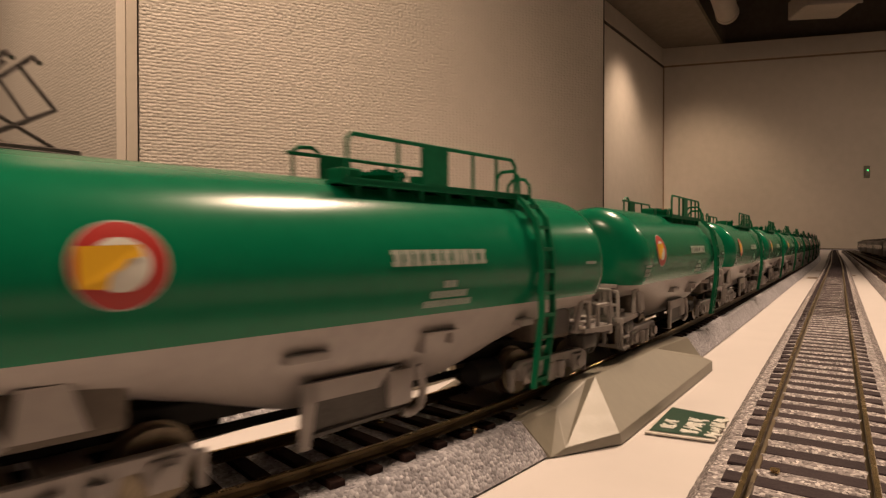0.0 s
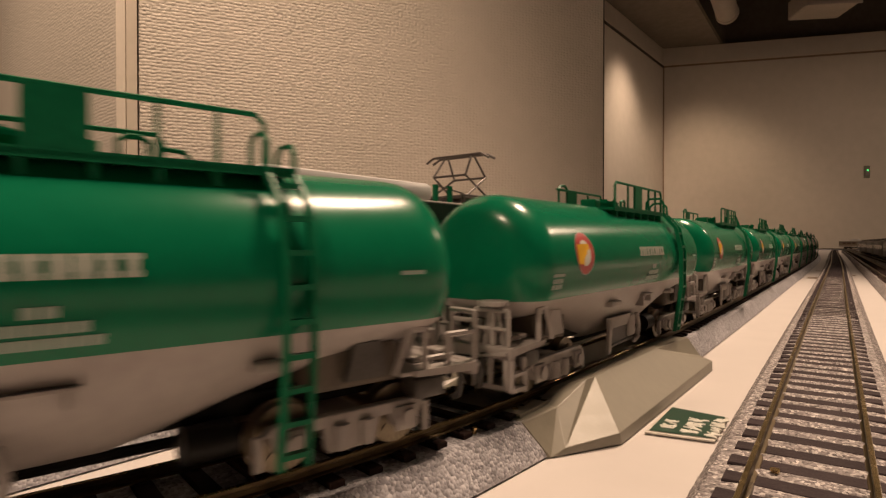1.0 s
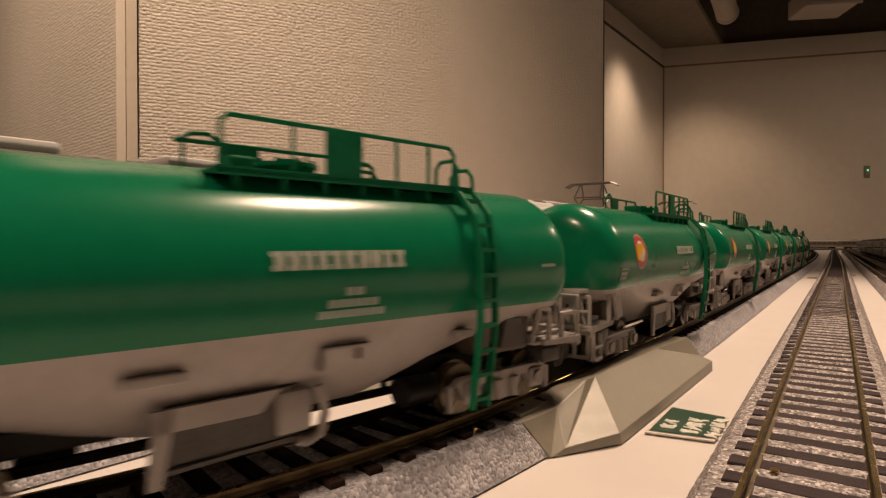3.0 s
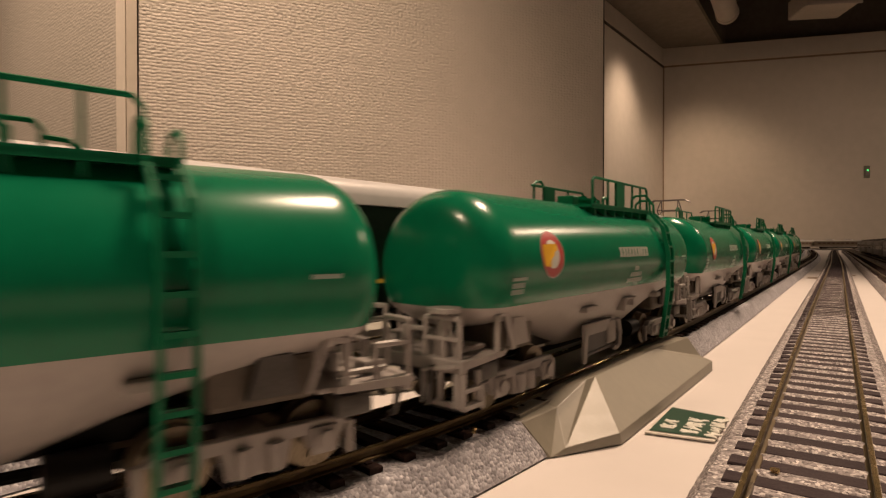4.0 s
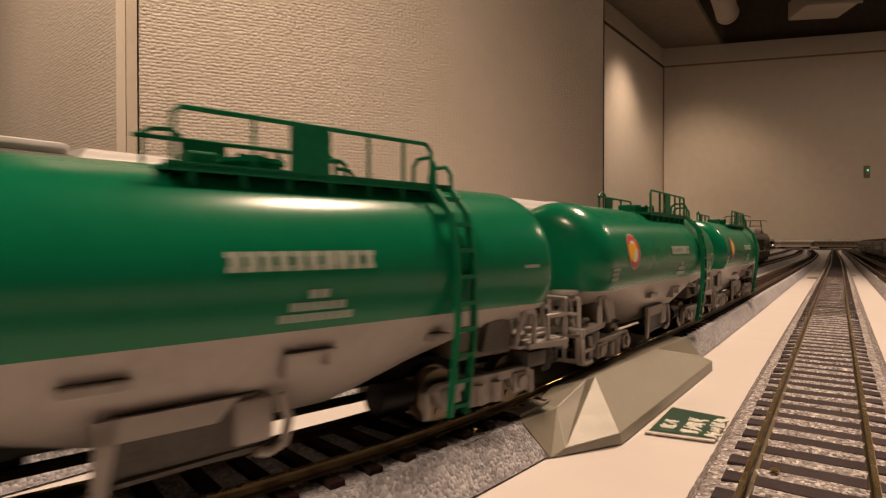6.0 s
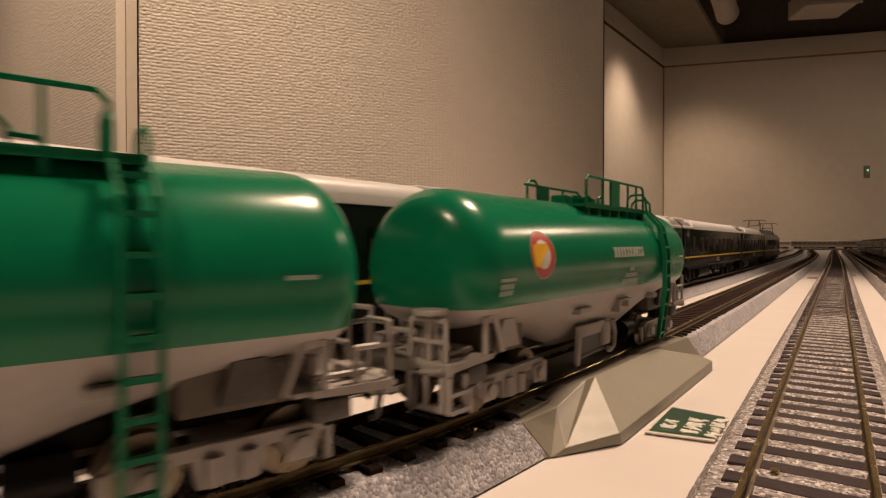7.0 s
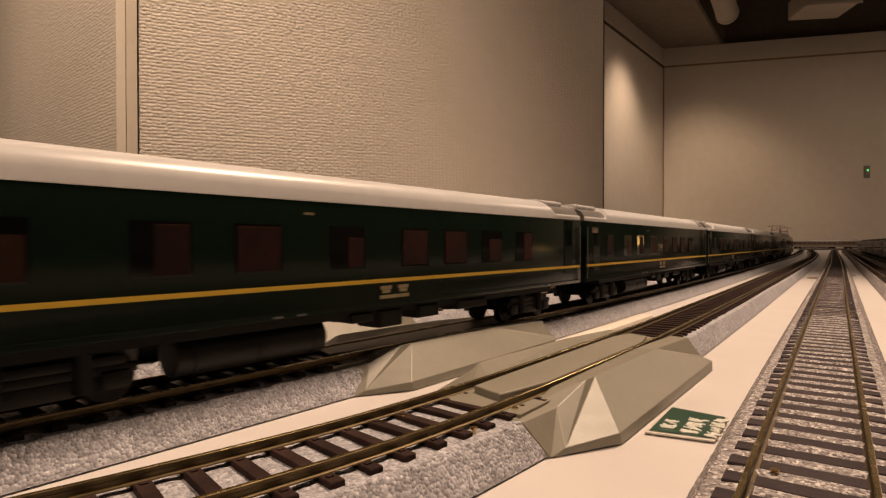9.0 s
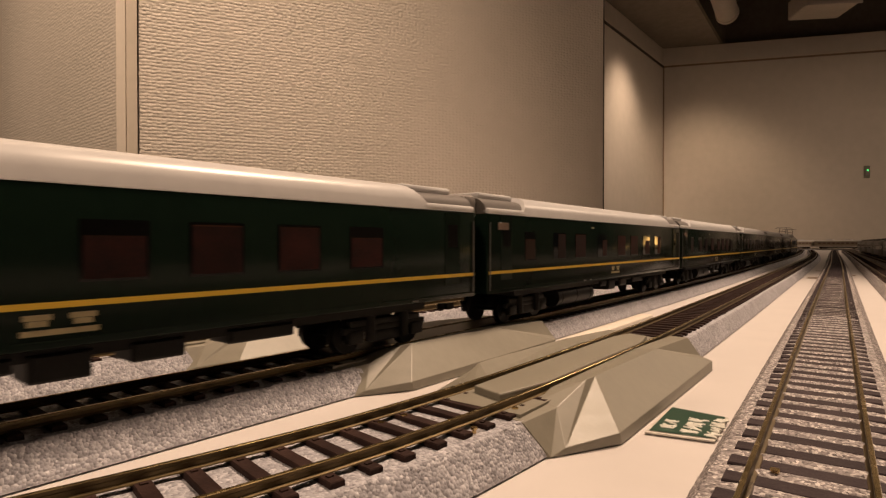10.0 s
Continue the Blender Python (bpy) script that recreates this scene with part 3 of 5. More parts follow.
def freight_bogie(root, y0, mat):
    bg = part("bogie", bx(B(), -0.0088, 0.0088, -0.0025, 0.0025, 0.0045, 0.0075, 0.0004), mat, root, "grey bogie", True)
    bg.location = (0, y0, 0)
    for s in (-1, 1):
        x0, x1 = s * 0.0092, s * 0.0108
        b = B()
        out = [(-0.0140, 0.0062), (-0.0122, 0.0076), (0.0122, 0.0076), (0.0140, 0.0062), (0.0126, 0.0062), (0.0116, 0.0034), (0.0076, 0.0034), (0.0068, 0.0060), (0.0046, 0.0060),
               (0.0040, 0.0020), (-0.0040, 0.0020), (-0.0046, 0.0060), (-0.0068, 0.0060), (-0.0076, 0.0034), (-0.0116, 0.0034), (-0.0126, 0.0062)]
        lo = [b.verts.new((x0, y, z)) for y, z in out]
        hi = [b.verts.new((x1, y, z)) for y, z in out]
        n = len(out)
        b.faces.new(lo), b.faces.new(hi[::-1])
        for k in range(n):
            b.faces.new((lo[k], hi[k], hi[(k + 1) % n], lo[(k + 1) % n]))
        bmesh.ops.bevel(b, geom=b.edges[:], offset=0.0002, segments=1, profile=0.5, affect="EDGES")
        part("side_frame", b, mat, bg, "cast grey side frame", True)
        for k in (-1, 1):
            b = bx(B(), x1 - s * 0.0002, x1 + s * 0.0007, k * 0.0095 - 0.0021, k * 0.0095 + 0.0021, 0.0028, 0.0068, 0.0005)
            cy(b, (x1, k * 0.0095, 0.0048), (x1 + s * 0.0014, k * 0.0095, 0.0048), 0.0014, 14)
            part("axle_box", b, mat, bg, "", True)
            b = cy(B(), (x1 + s * 0.0002, k * 0.0022, 0.0024), (x1 + s * 0.0002, k * 0.0022, 0.0060), 0.0011, 10)
            part("coil_spring", b, mat, bg, "coil spring", True)
            b = bx(B(), x0, x1 - s * 0.0004, k * 0.0142 - 0.0006, k * 0.0142 + 0.0006, 0.0016, 0.0064, 0.0002)
            part("brake_hanger", b, mat, bg)
    for k in (-1, 1):
        wheelset(bg, k * 0.0095)
    return bg


def tank_wagon():
    root = empty("tank_wagon")
    # barrel: green above, grey below a straight waterline
    bm = tank_shell(B())
    r = bmesh.ops.bisect_plane(bm, geom=bm.verts[:] + bm.edges[:] + bm.faces[:], plane_co=(0, 0, 0.0205), plane_no=(0, 0, 1))
    for fc in bm.faces:
        fc.material_index = 1 if fc.calc_center_median().z < 0.0205 else 0
    # lower half tapers up toward the ends, as a fish-bellied tank does
    for v in bm.verts:
        if v.co.z < 0.02:
            low = float(np.interp(abs(v.co.y), [0, 0.015, 0.022, 0.030, 0.040, 0.052, 0.066], [0.0058, 0.0060, 0.0076, 0.0102, 0.0128, 0.0152, 0.0165]))
            v.co.z = 0.0205 - (0.0205 - v.co.z) * (0.0205 - low) / 0.0087
    part("barrel", bm, [M["green"], M["grey"]], root, "glossy green barrel with grey underside", True)
    # prints on both sides
    for s in (1, -1):
        flip = Matrix.Rotation(math.pi if s < 0 else 0, 4, "Z")
        y_logo = -0.0425 * s
        def put(name, bm, mat, label=""):
            if s < 0:
                bmesh.ops.transform(bm, matrix=flip, verts=bm.verts)
            part(name, bm, mat, root, label)
        b = B(); disc_decal(b, y_logo, 9.9, 0.0048, 0.00012, 0.0030); put("emblem_ring", b, M["red"], "red ring of the round emblem")
        b = B(); disc_decal(b, y_logo, 9.9, 0.0050, 0.00012, 0.0048); put("emblem_border", b, M["print_pale"], "thin pale border of the emblem")
        b = B(); disc_decal(b, y_logo, 9.9, 0.0030, 0.00012); put("emblem_field", b, M["white"])
        b = B()
        decal(b, y_logo, 9.9, [(-0.0041, 0.0019), (0.0019, 0.0021), (0.0022, 0.0008), (0.0008, 0.0005), (0.0002, -0.0004), (-0.0010, -0.0010), (-0.0014, -0.0026), (-0.0040, -0.0024)], 0.00030)
        put("emblem_mark", b, M["yellow"], "yellow mark across the emblem")
        # one row of ten worn characters, each a block of strokes with gaps
        b = B()
        q, rnd = (-0.0053 if s > 0 else -0.0170), random.Random(5)
        for i in range(10):
            y0 = i * 0.00224
            strip_decal(b, q, 9.5, y0 + 0.0001, y0 + 0.0020, 0.0006, 0.0013, 0.00014, 1)
            strip_decal(b, q, 9.5, y0 + 0.0002, y0 + 0.0020, -0.0013, -0.0006, 0.00014, 1)
            strip_decal(b, q, 9.5, y0 + rnd.choice([0.0001, 0.0003, 0.0005]), y0 + rnd.choice([0.0017, 0.0021]), -0.0006, 0.0006, 0.00014, 1)
        put("lettering", b, M["print_pale"], "white lettering reduced to bars")
        b = B()
        q = 0.0078 * s
        for w, ang in ((0.0034, -7.0), (0.0088, -13.2), (0.0116, -19.0)):
            n = max(2, round(w / 0.0015))
            for i in range(n):
                strip_decal(b, q, ang, -w / 2 + i * w / n, -w / 2 + (i + 0.82) * w / n, -0.0006, 0.0006, 0.00014, 1)
        put("lettering", b, M["faded"], "small white lettering reduced to bars")
        b = B()
        q = -0.0560 * s
        strip_decal(b, q, -6.5, -0.0026, 0.0026, -0.0003, 0.0003, 0.00014, 1)
        for ang in (-11.0, -15.5):
            for i in range(3):
                strip_decal(b, q, ang, -0.0024 + i * 0.0016, -0.0024 + i * 0.0016 + 0.0012, -0.0005, 0.0005, 0.00014, 1)
        put("lettering", b, M["faded"], "small white lettering reduced to bars")
        b = B()
        strip_decal(b, 0.0535 * s, 2, -0.0022, 0.0022, -0.0003, 0.0003, 0.00014, 1)
        put("lettering", b, M["faded"])
    # manhole, valves and pipe loop on the crown
    top = TANK_Z + TANK_R
    b = B()
    cy(b, (0, 0.005, top - 0.0012), (0, 0.005, top + 0.0012), 0.0046, 24)
    cy(b, (0, 0.005, top + 0.0012), (0, 0.005, top + 0.0018), 0.0050, 24)
    cy(b, (0, 0.005, top + 0.0018), (0, 0.005, top + 0.0026), 0.0018, 12)
    for i in range(8):
        a = math.pi / 4 * i
        cy(b, (0.0043 * math.cos(a), 0.005 + 0.0043 * math.sin(a), top + 0.0016), (0.0043 * math.cos(a), 0.005 + 0.0043 * math.sin(a), top + 0.0024), 0.0004, 6)
    part("manhole", b, M["green"], root, "round bolted manhole", True)
    b = bx(B(), -0.0022, 0.0026, -0.0052, -0.0012, top - 0.0006, top + 0.0022, 0.0004)
    part("valve_box", b, M["green_dark"], root)
    part("relief_valve", cy(B(), (0.001, 0.0135, top - 0.0008), (0.001, 0.0135, top + 0.0020), 0.0015, 12), M["green_dark"], root, "", True)
    part("grab_loop", tube(B(), [(0.002, 0.0170, top - 0.0006), (0.002, 0.0170, top + 0.0024), (0.002, 0.0180, top + 0.0030), (0.002, 0.0195, top + 0.0030), (0.002, 0.0205, top + 0.0024), (0.002, 0.0205, top - 0.0006)], 0.0004), M["green_dark"], root)
    # slatted walkways either side of the crown, on short brackets
    wz, r = 0.0418, 0.00036
    for s, ya, yb in ((1, -0.0105, 0.0372), (-1, -0.0120, 0.0290)):
        w = bx(B(), s * 0.0032, s * 0.0104, ya, yb, wz, wz + 0.0006)
        bx(w, s * 0.0099, s * 0.0104, ya, yb, wz - 0.0003, wz + 0.0009)
        part("walkway", w, M["green_dark"], root, "green walkway beside the crown")
        y = ya + 0.0030
        while y < yb:
            k = facets(B(), [(s * 0.0036, y, wz - 0.0020), (s * 0.0098, y, wz - 0.0026), (s * 0.0098, y, wz), (s * 0.0036, y, wz),
                             (s * 0.0036, y + 0.0007, wz - 0.0020), (s * 0.0098, y + 0.0007, wz - 0.0026), (s * 0.0098, y + 0.0007, wz), (s * 0.0036, y + 0.0007, wz)],
                       [(0, 1, 2, 3), (7, 6, 5, 4), (0, 4, 5, 1), (1, 5, 6, 2), (2, 6, 7, 3), (3, 7, 4, 0)])
            part("walkway_bracket", k, M["green_dark"], root)
            y += 0.0068
    # tall railing on one walkway
    x, zt = 0.0100, 0.0495
    part("handrail", tube(B(), [(x, -0.0095, wz), (x, -0.0095, zt - 0.0010), (x, -0.0085, zt), (x, 0.0316, zt), (x, 0.0328, zt - 0.0012), (x, 0.0328, wz)], r), M["green_dark"], root, "thin green handrail")
    for y in (0.0009, 0.0197, 0.0267):
        part("handrail_post", tube(B(), [(x, y, wz), (x, y, zt)], r * 0.9), M["green_dark"], root)
    part("rail_plate", bx(B(), x - 0.0003, x + 0.0003, 0.0064, 0.0127, wz, zt), M["green_dark"], root, "solid green plate in the railing")
    # lower railing across the crown
    x, zt = -0.0075, 0.0484
    part("handrail", tube(B(), [(x, -0.0098, zt), (x, 0.0235, zt), (x, 0.0245, zt - 0.0012), (x, 0.0245, wz)], r), M["green_dark"], root, "thin green handrail")
    for y in (-0.0085, 0.0130):
        part("handrail_post", tube(B(), [(x, y, wz), (x, y, zt)], r * 0.9), M["green_dark"], root)
    part("rail_loop", tube(B(), [(x, -0.0090, zt), (x, -0.0072, zt + 0.0012), (x, -0.0045, zt + 0.0014), (x, -0.0030, zt + 0.0004)], r), M["green_dark"], root)
    part("rail_plate", bx(B(), x - 0.0003, x + 0.0003, -0.0030, 0.0038, wz, zt), M["green_dark"], root, "solid green plate in the railing")
    part("ladder_hoop", tube(B(), [(x, 0.0245, zt - 0.0020), (x, 0.0275, zt - 0.0022), (x, 0.0285, zt - 0.0034), (x, 0.0285, wz)], r), M["green_dark"], root)
    # side ladders: each upright curls over the walkway as a hoop
    for s in (1, -1):
        turn = Matrix() if s > 0 else Matrix.Translation((0, -0.0088, 0)) @ Matrix.Diagonal((-1, 1, 1, 1))
        for dy, zh in ((-0.0019, 0.0474), (0.0019, 0.0460)):
            y = 0.0348 + dy
            if s < 0:
                zh = wz + 0.0020
            l = B()
            tube(l, [(0.0050, y, wz), (0.0052, y, zh - 0.0012), (0.0064, y, zh), (0.0096, y, zh), (0.0108, y, zh - 0.0014), (0.0110, y, wz)], r)
            bmesh.ops.transform(l, matrix=turn, verts=l.verts)
            part("ladder_hoop", l, M["green_dark"], root)
            l = B()
            path = [(0.0110, wz), (0.0148, 0.0376), (0.0166, 0.0295), (0.0166, 0.0180), (0.0146, 0.0030)]
            rows = [[l.verts.new((px + dx, y + dw, pz)) for dx, dw in ((-0.0006, -0.00028), (0.0007, -0.00028), (0.0007, 0.00028), (-0.0006, 0.00028))] for px, pz in path]
            for ra, rb in zip(rows, rows[1:]):
                for q in range(4):
                    l.faces.new((ra[q], ra[(q + 1) % 4], rb[(q + 1) % 4], rb[q]))
            l.faces.new(rows[0][::-1]), l.faces.new(rows[-1])
            bmesh.ops.transform(l, matrix=turn, verts=l.verts)
            part("ladder_stile", l, M["green_dark"], root, "flat green side ladder upright")
        for i in range(9):
            z = 0.0400 - i / 8 * 0.0352
            xx = float(np.interp(z, [0.003, 0.0180, 0.0295, 0.0376, 0.0418], [0.0146, 0.0166, 0.0166, 0.0148, 0.0110]))
            l = bx(B(), xx - 0.0005, xx + 0.0007, 0.0330, 0.0366, z - 0.00035, z + 0.00035)
            bmesh.ops.transform(l, matrix=turn, verts=l.verts)
            part("ladder_rung", l, M["green_dark"], root)
    # end decks, brake gear, couplers
    for k in (-1, 1):
        part("headstock", bx(B(), -0.0125, 0.0125, k * 0.0683, k * 0.0700, 0.0098, 0.0122, 0.0003), M["grey"], root, "grey end beam")
        part("end_platform", bx(B(), -0.0118, 0.0118, k * 0.0542, k * 0.0682, 0.0113, 0.0121, 0.0002), M["grey"], root, "grey end platform")
        # sill coloured black: the shade beneath the wagon is in its colour
        part("centre_sill", bx(B(), -0.004, 0.004, k * 0.020, k * 0.0680, 0.0078, 0.0112, 0.0004), M["black"], root)
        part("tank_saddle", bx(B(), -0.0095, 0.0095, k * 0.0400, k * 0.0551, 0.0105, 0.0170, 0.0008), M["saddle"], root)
        b = B()
        tube(b, [(0.0035, k * 0.0670, 0.0120), (0.0035, k * 0.0670, 0.0165), (-0.0035, k * 0.0670, 0.0165), (-0.0035, k * 0.0670, 0.0120)], 0.0005)
        part("end_railing", b, M["grey"], root)
        part("brake_valve", cy(B(), (0.0030, k * 0.0606, 0.0121), (0.0030, k * 0.0606, 0.0152), 0.0016, 12), M["grey"], root, "", True)
        part("brake_pipe", tube(B(), [(-0.0095, k * 0.0585, 0.0130), (0.0090, k * 0.0585, 0.0130), (0.0090, k * 0.0670, 0.0130)], 0.0005), M["grey"], root)
        part("end_bracket", bx(B(), 0.0050, 0.0085, k * 0.0636, k * 0.0674, 0.0121, 0.0142, 0.0004), M["grey"], root)
        b = bx(B(), -0.0100, -0.0055, k * 0.0619, k * 0.0662, 0.0121, 0.0150, 0.0004)
        part("equipment_box", b, M["grey"], root)
        for s in (-1, 1):
            b = facets(B(), [(s * 0.0117, k * 0.0691, 0.0106), (s * 0.0117, k * 0.0691, 0.0120), (s * 0.0117, k * 0.0564, 0.0122), (s * 0.0117, k * 0.0564, 0.0112),
                             (s * 0.0127, k * 0.0691, 0.0106), (s * 0.0127, k * 0.0691, 0.0120), (s * 0.0127, k * 0.0564, 0.0122), (s * 0.0127, k * 0.0564, 0.0112)],
                       [(0, 1, 2, 3), (7, 6, 5, 4), (0, 4, 5, 1), (1, 5, 6, 2), (2, 6, 7, 3), (3, 7, 4, 0)])
            part("side_sill", b, M["grey"], root, "grey side beam over the bogie")
            b = facets(B(), [(s * 0.0100, k * 0.0445, 0.0120), (s * 0.0100, k * 0.0517, 0.0120), (s * 0.0100, k * 0.0507, 0.0175), (s * 0.0100, k * 0.0462, 0.0175),
                             (s * 0.0112, k * 0.0445, 0.0120), (s * 0.0112, k * 0.0517, 0.0120), (s * 0.0112, k * 0.0507, 0.0175), (s * 0.0112, k * 0.0462, 0.0175)],
                       [(0, 1, 2, 3), (7, 6, 5, 4), (0, 4, 5, 1), (1, 5, 6, 2), (2, 6, 7, 3), (3, 7, 4, 0)])
            # tail-end gussets take a darker grey, dimness there put into the colour
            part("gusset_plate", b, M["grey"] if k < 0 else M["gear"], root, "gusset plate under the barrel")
            x = 0.0118
            if (s, k) != (1, -1):
                part("end_handrail", tube(B(), [(s * x, k * 0.0696, 0.012), (s * x, k * 0.0696, 0.0205), (s * (x - 0.006), k * 0.0696, 0.0205), (s * (x - 0.006), k * 0.0696, 0.012)], 0.0005), M["grey"], root, "grey end handrail")
            part("side_handrail", tube(B(), [(s * 0.0122, k * 0.0585, 0.012), (s * 0.0122, k * 0.0585, 0.0186), (s * 0.0122, k * 0.0555, 0.0192), (s * 0.0122, k * 0.0525, 0.012)], 0.0006), M["grey"], root)
            if (s, k) != (1, 1):
                part("step", tube(B(), [(s * 0.0122, k * 0.0649, 0.0098), (s * 0.0122, k * 0.0649, 0.0040), (s * 0.0122, k * 0.0694, 0.0040), (s * 0.0122, k * 0.0694, 0.0098)], 0.0006), M["grey"], root, "grey shunter's step")
                part("step_tread", bx(B(), s * 0.0112, s * 0.0130, k * 0.0646, k * 0.0696, 0.0036, 0.0043), M["grey"], root)
            # air hose, cut lever and a lower step frame crowd the corners
            b = tube(B(), [(s * 0.0062, k * 0.0702, 0.0108), (s * 0.0066, k * 0.0714, 0.0080), (s * 0.0060, k * 0.0711, 0.0046), (s * 0.0050, k * 0.0706, 0.0040)], 0.0006)
            part("air_hose", b, M["gear"], root, "dark air hose")
            part("cut_lever", tube(B(), [(s * 0.0118, k * 0.0706, 0.0112), (s * 0.0040, k * 0.0706, 0.0100)], 0.0004), M["grey"], root)
            if (s, k) != (1, 1):
                part("step_tread", bx(B(), s * 0.0114, s * 0.0130, k * 0.0646, k * 0.0696, 0.0066, 0.0072), M["grey"], root)
            b = bx(B(), s * 0.0070, s * 0.0118, k * 0.0572, k * 0.0632, 0.0072, 0.0104, 0.0005)
            part("valve_box", b, M["gear"], root, "dark valve box under the end beam", True)
            if (s, k) != (1, -1):
                part("corner_strut", tube(B(), [(s * 0.0118, k * 0.0636, 0.0120), (s * 0.0118, k * 0.0636, 0.0172), (s * 0.0118, k * 0.0694, 0.0172)], 0.0005), M["grey"], root)
        part("coupler", bx(B(), -0.0012, 0.0012, k * 0.0670, k * 0.0725, 0.0070, 0.0092, 0.0003), M["black"], root)
    b = B()
    cy(b, (0.0075, -0.0686, 0.012), (0.0075, -0.0686, 0.0202), 0.0007, 8)
    for dx in (-0.0022, 0.0022):
        tube(b, [(0.0075 + dx, -0.0680, 0.012), (0.0075 + dx * 0.5, -0.0686, 0.0190)], 0.0004)
    cy(b, (0.0075, -0.0686, 0.0202), (0.0075, -0.0686, 0.0210), 0.0031, 24)
    part("brake_wheel", b, M["grey"], root, "flat round handwheel on a post", True)
    b = B()
    for x in (0.0035, 0.0075, 0.0112):
        tube(b, [(x, -0.0690, 0.0120), (x, -0.0690, 0.0192)], 0.0005)
    tube(b, [(0.0035, -0.0690, 0.0192), (0.0112, -0.0690, 0.0192)], 0.0005)
    tube(b, [(0.0035, -0.0690, 0.0155), (0.0112, -0.0690, 0.0155)], 0.0004)
    part("brake_stand", b, M["grey"], root, "grey tubular stand round the handwheel")
    b = B()
    for x in (0.0040, 0.0078, 0.0114):
        bx(b, x - 0.0005, x + 0.0005, -0.0704, -0.0698, 0.0046, 0.0100)
    bx(b, 0.0036, 0.0118, -0.0706, -0.0696, 0.0040, 0.0049)
    part("end_step", b, M["grey"], root, "grey step frame below the end beam")
    for s in (-1, 1):
        # hanging frame: a slanted flat leg, a top bar and a curved leg with the brake lever block
        b = B()
        for (ya, yb, za), (yc, yd, zb) in (((-0.0182, -0.0158, 0.0124), (-0.0190, -0.0174, 0.0030)), ((-0.0186, -0.0020, 0.0124), (-0.0182, -0.0050, 0.0096))):
            facets(b, [(s * 0.0112, ya, za), (s * 0.0112, yb, za), (s * 0.0112, yd, zb), (s * 0.0112, yc, zb), (s * 0.0120, ya, za), (s * 0.0120, yb, za), (s * 0.0120, yd, zb), (s * 0.0120, yc, zb)],
                   [(0, 1, 2, 3), (7, 6, 5, 4), (0, 4, 5, 1), (1, 5, 6, 2), (2, 6, 7, 3), (3, 7, 4, 0)])
        part("tank_bracket", b, M["grey"], root, "grey hanging frame with a flat leg")
        b = tube(B(), [(s * 0.0116, 0.0040, 0.0118), (s * 0.0118, 0.0050, 0.0080), (s * 0.0118, 0.0042, 0.0050), (s * 0.0116, 0.0020, 0.0040), (s * 0.0116, 0.0005, 0.0046)], 0.0007, 8)
        bx(b, s * 0.0088, s * 0.0118, -0.0025, 0.0030, 0.0056, 0.0118, 0.0008)
        part("brake_rigging", b, M["grey"], root, "grey brake lever and valve block", True)
        # added dark sheet: paints the shade inside the hanging frame
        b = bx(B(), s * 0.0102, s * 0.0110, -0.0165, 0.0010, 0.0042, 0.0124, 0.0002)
        part("guard_plate", b, M["gear"], root, "dark plate standing for the shade behind the hanging frame")
        b = tube(B(), [(s * 0.0112, -0.0165, 0.0046), (s * 0.0108, 0.0030, 0.0050)], 0.0005)
        part("brake_pull_rod", b, M["gear"], root)
    # cylinders and rod coloured black to carry the shade under the tank
    b = B()
    cy(b, (0.0065, 0.0230, 0.0062), (0.0065, 0.0300, 0.0062), 0.0026, 16)
    part("brake_cylinder", b, M["black"], root, "black brake cylinder", True)
    b = B()
    cy(b, (-0.0065, -0.0300, 0.0062), (-0.0065, -0.0230, 0.0062), 0.0026, 16)
    part("brake_cylinder", b, M["black"], root, "black brake cylinders", True)
    b = B()
    cy(b, (0, -0.05, 0.0050), (0, 0.05, 0.0050), 0.0008, 8)
    part("brake_rod", b, M["black"], root)
    for s in (-1, 1):
        for k, wide in ((-0.0220, 0.0070), (0.0300, 0.0040)):
            part("side_lug", bx(B(), s * 0.0110, s * 0.0141, k, k + wide, 0.0158, 0.0172, 0.0003), M["grey"], root, "small grey ledge on the barrel")
        b = bx(B(), s * 0.0110, s * 0.0142, 0.0035, 0.0115, 0.0170, 0.0175, 0.0001)
        bx(b, s * 0.0110, s * 0.0138, 0.0035, 0.0040, 0.0140, 0.0172, 0.0001)
        bx(b, s * 0.0110, s * 0.0138, 0.0100, 0.0105, 0.0150, 0.0172, 0.0001)
        part("side_lug", b, M["grey"], root, "thin grey bracket on the barrel")
    for y in (-0.046, 0.046):
        freight_bogie(root, y, M["grey"])
    return tagged(root, "green and grey model tank wagon with a round red emblem", "tank wagon", "tank wagons of the train")


# ---------------------------------------------------------------- express coach (y points ahead)
COACH_L, COACH_H = 0.1273, 0.0165


def coach_body(bm, x=COACH_H, z0=0.0136, z1=0.0433, half=COACH_L):
    bx(bm, -x, x, -half, half, z0, z1, 0.0006)
    return bm


def roof_shape(bm, half, x=COACH_H, z1=0.0433, top=0.0515, n=14):
    prof = [(-x, z1 - 0.0002)]
    for i in range(n + 1):
        a = math.pi * (1 - i / n)
        prof.append(((x + 0.0002) * (math.copysign(abs(math.cos(a)) ** 0.55, math.cos(a))), z1 + (top - z1) * abs(math.sin(a)) ** 0.8))
    prof.append((x, z1 - 0.0002))
    sweep(bm, prof, [(0, -half, 0), (0, half, 0)])
    return bm


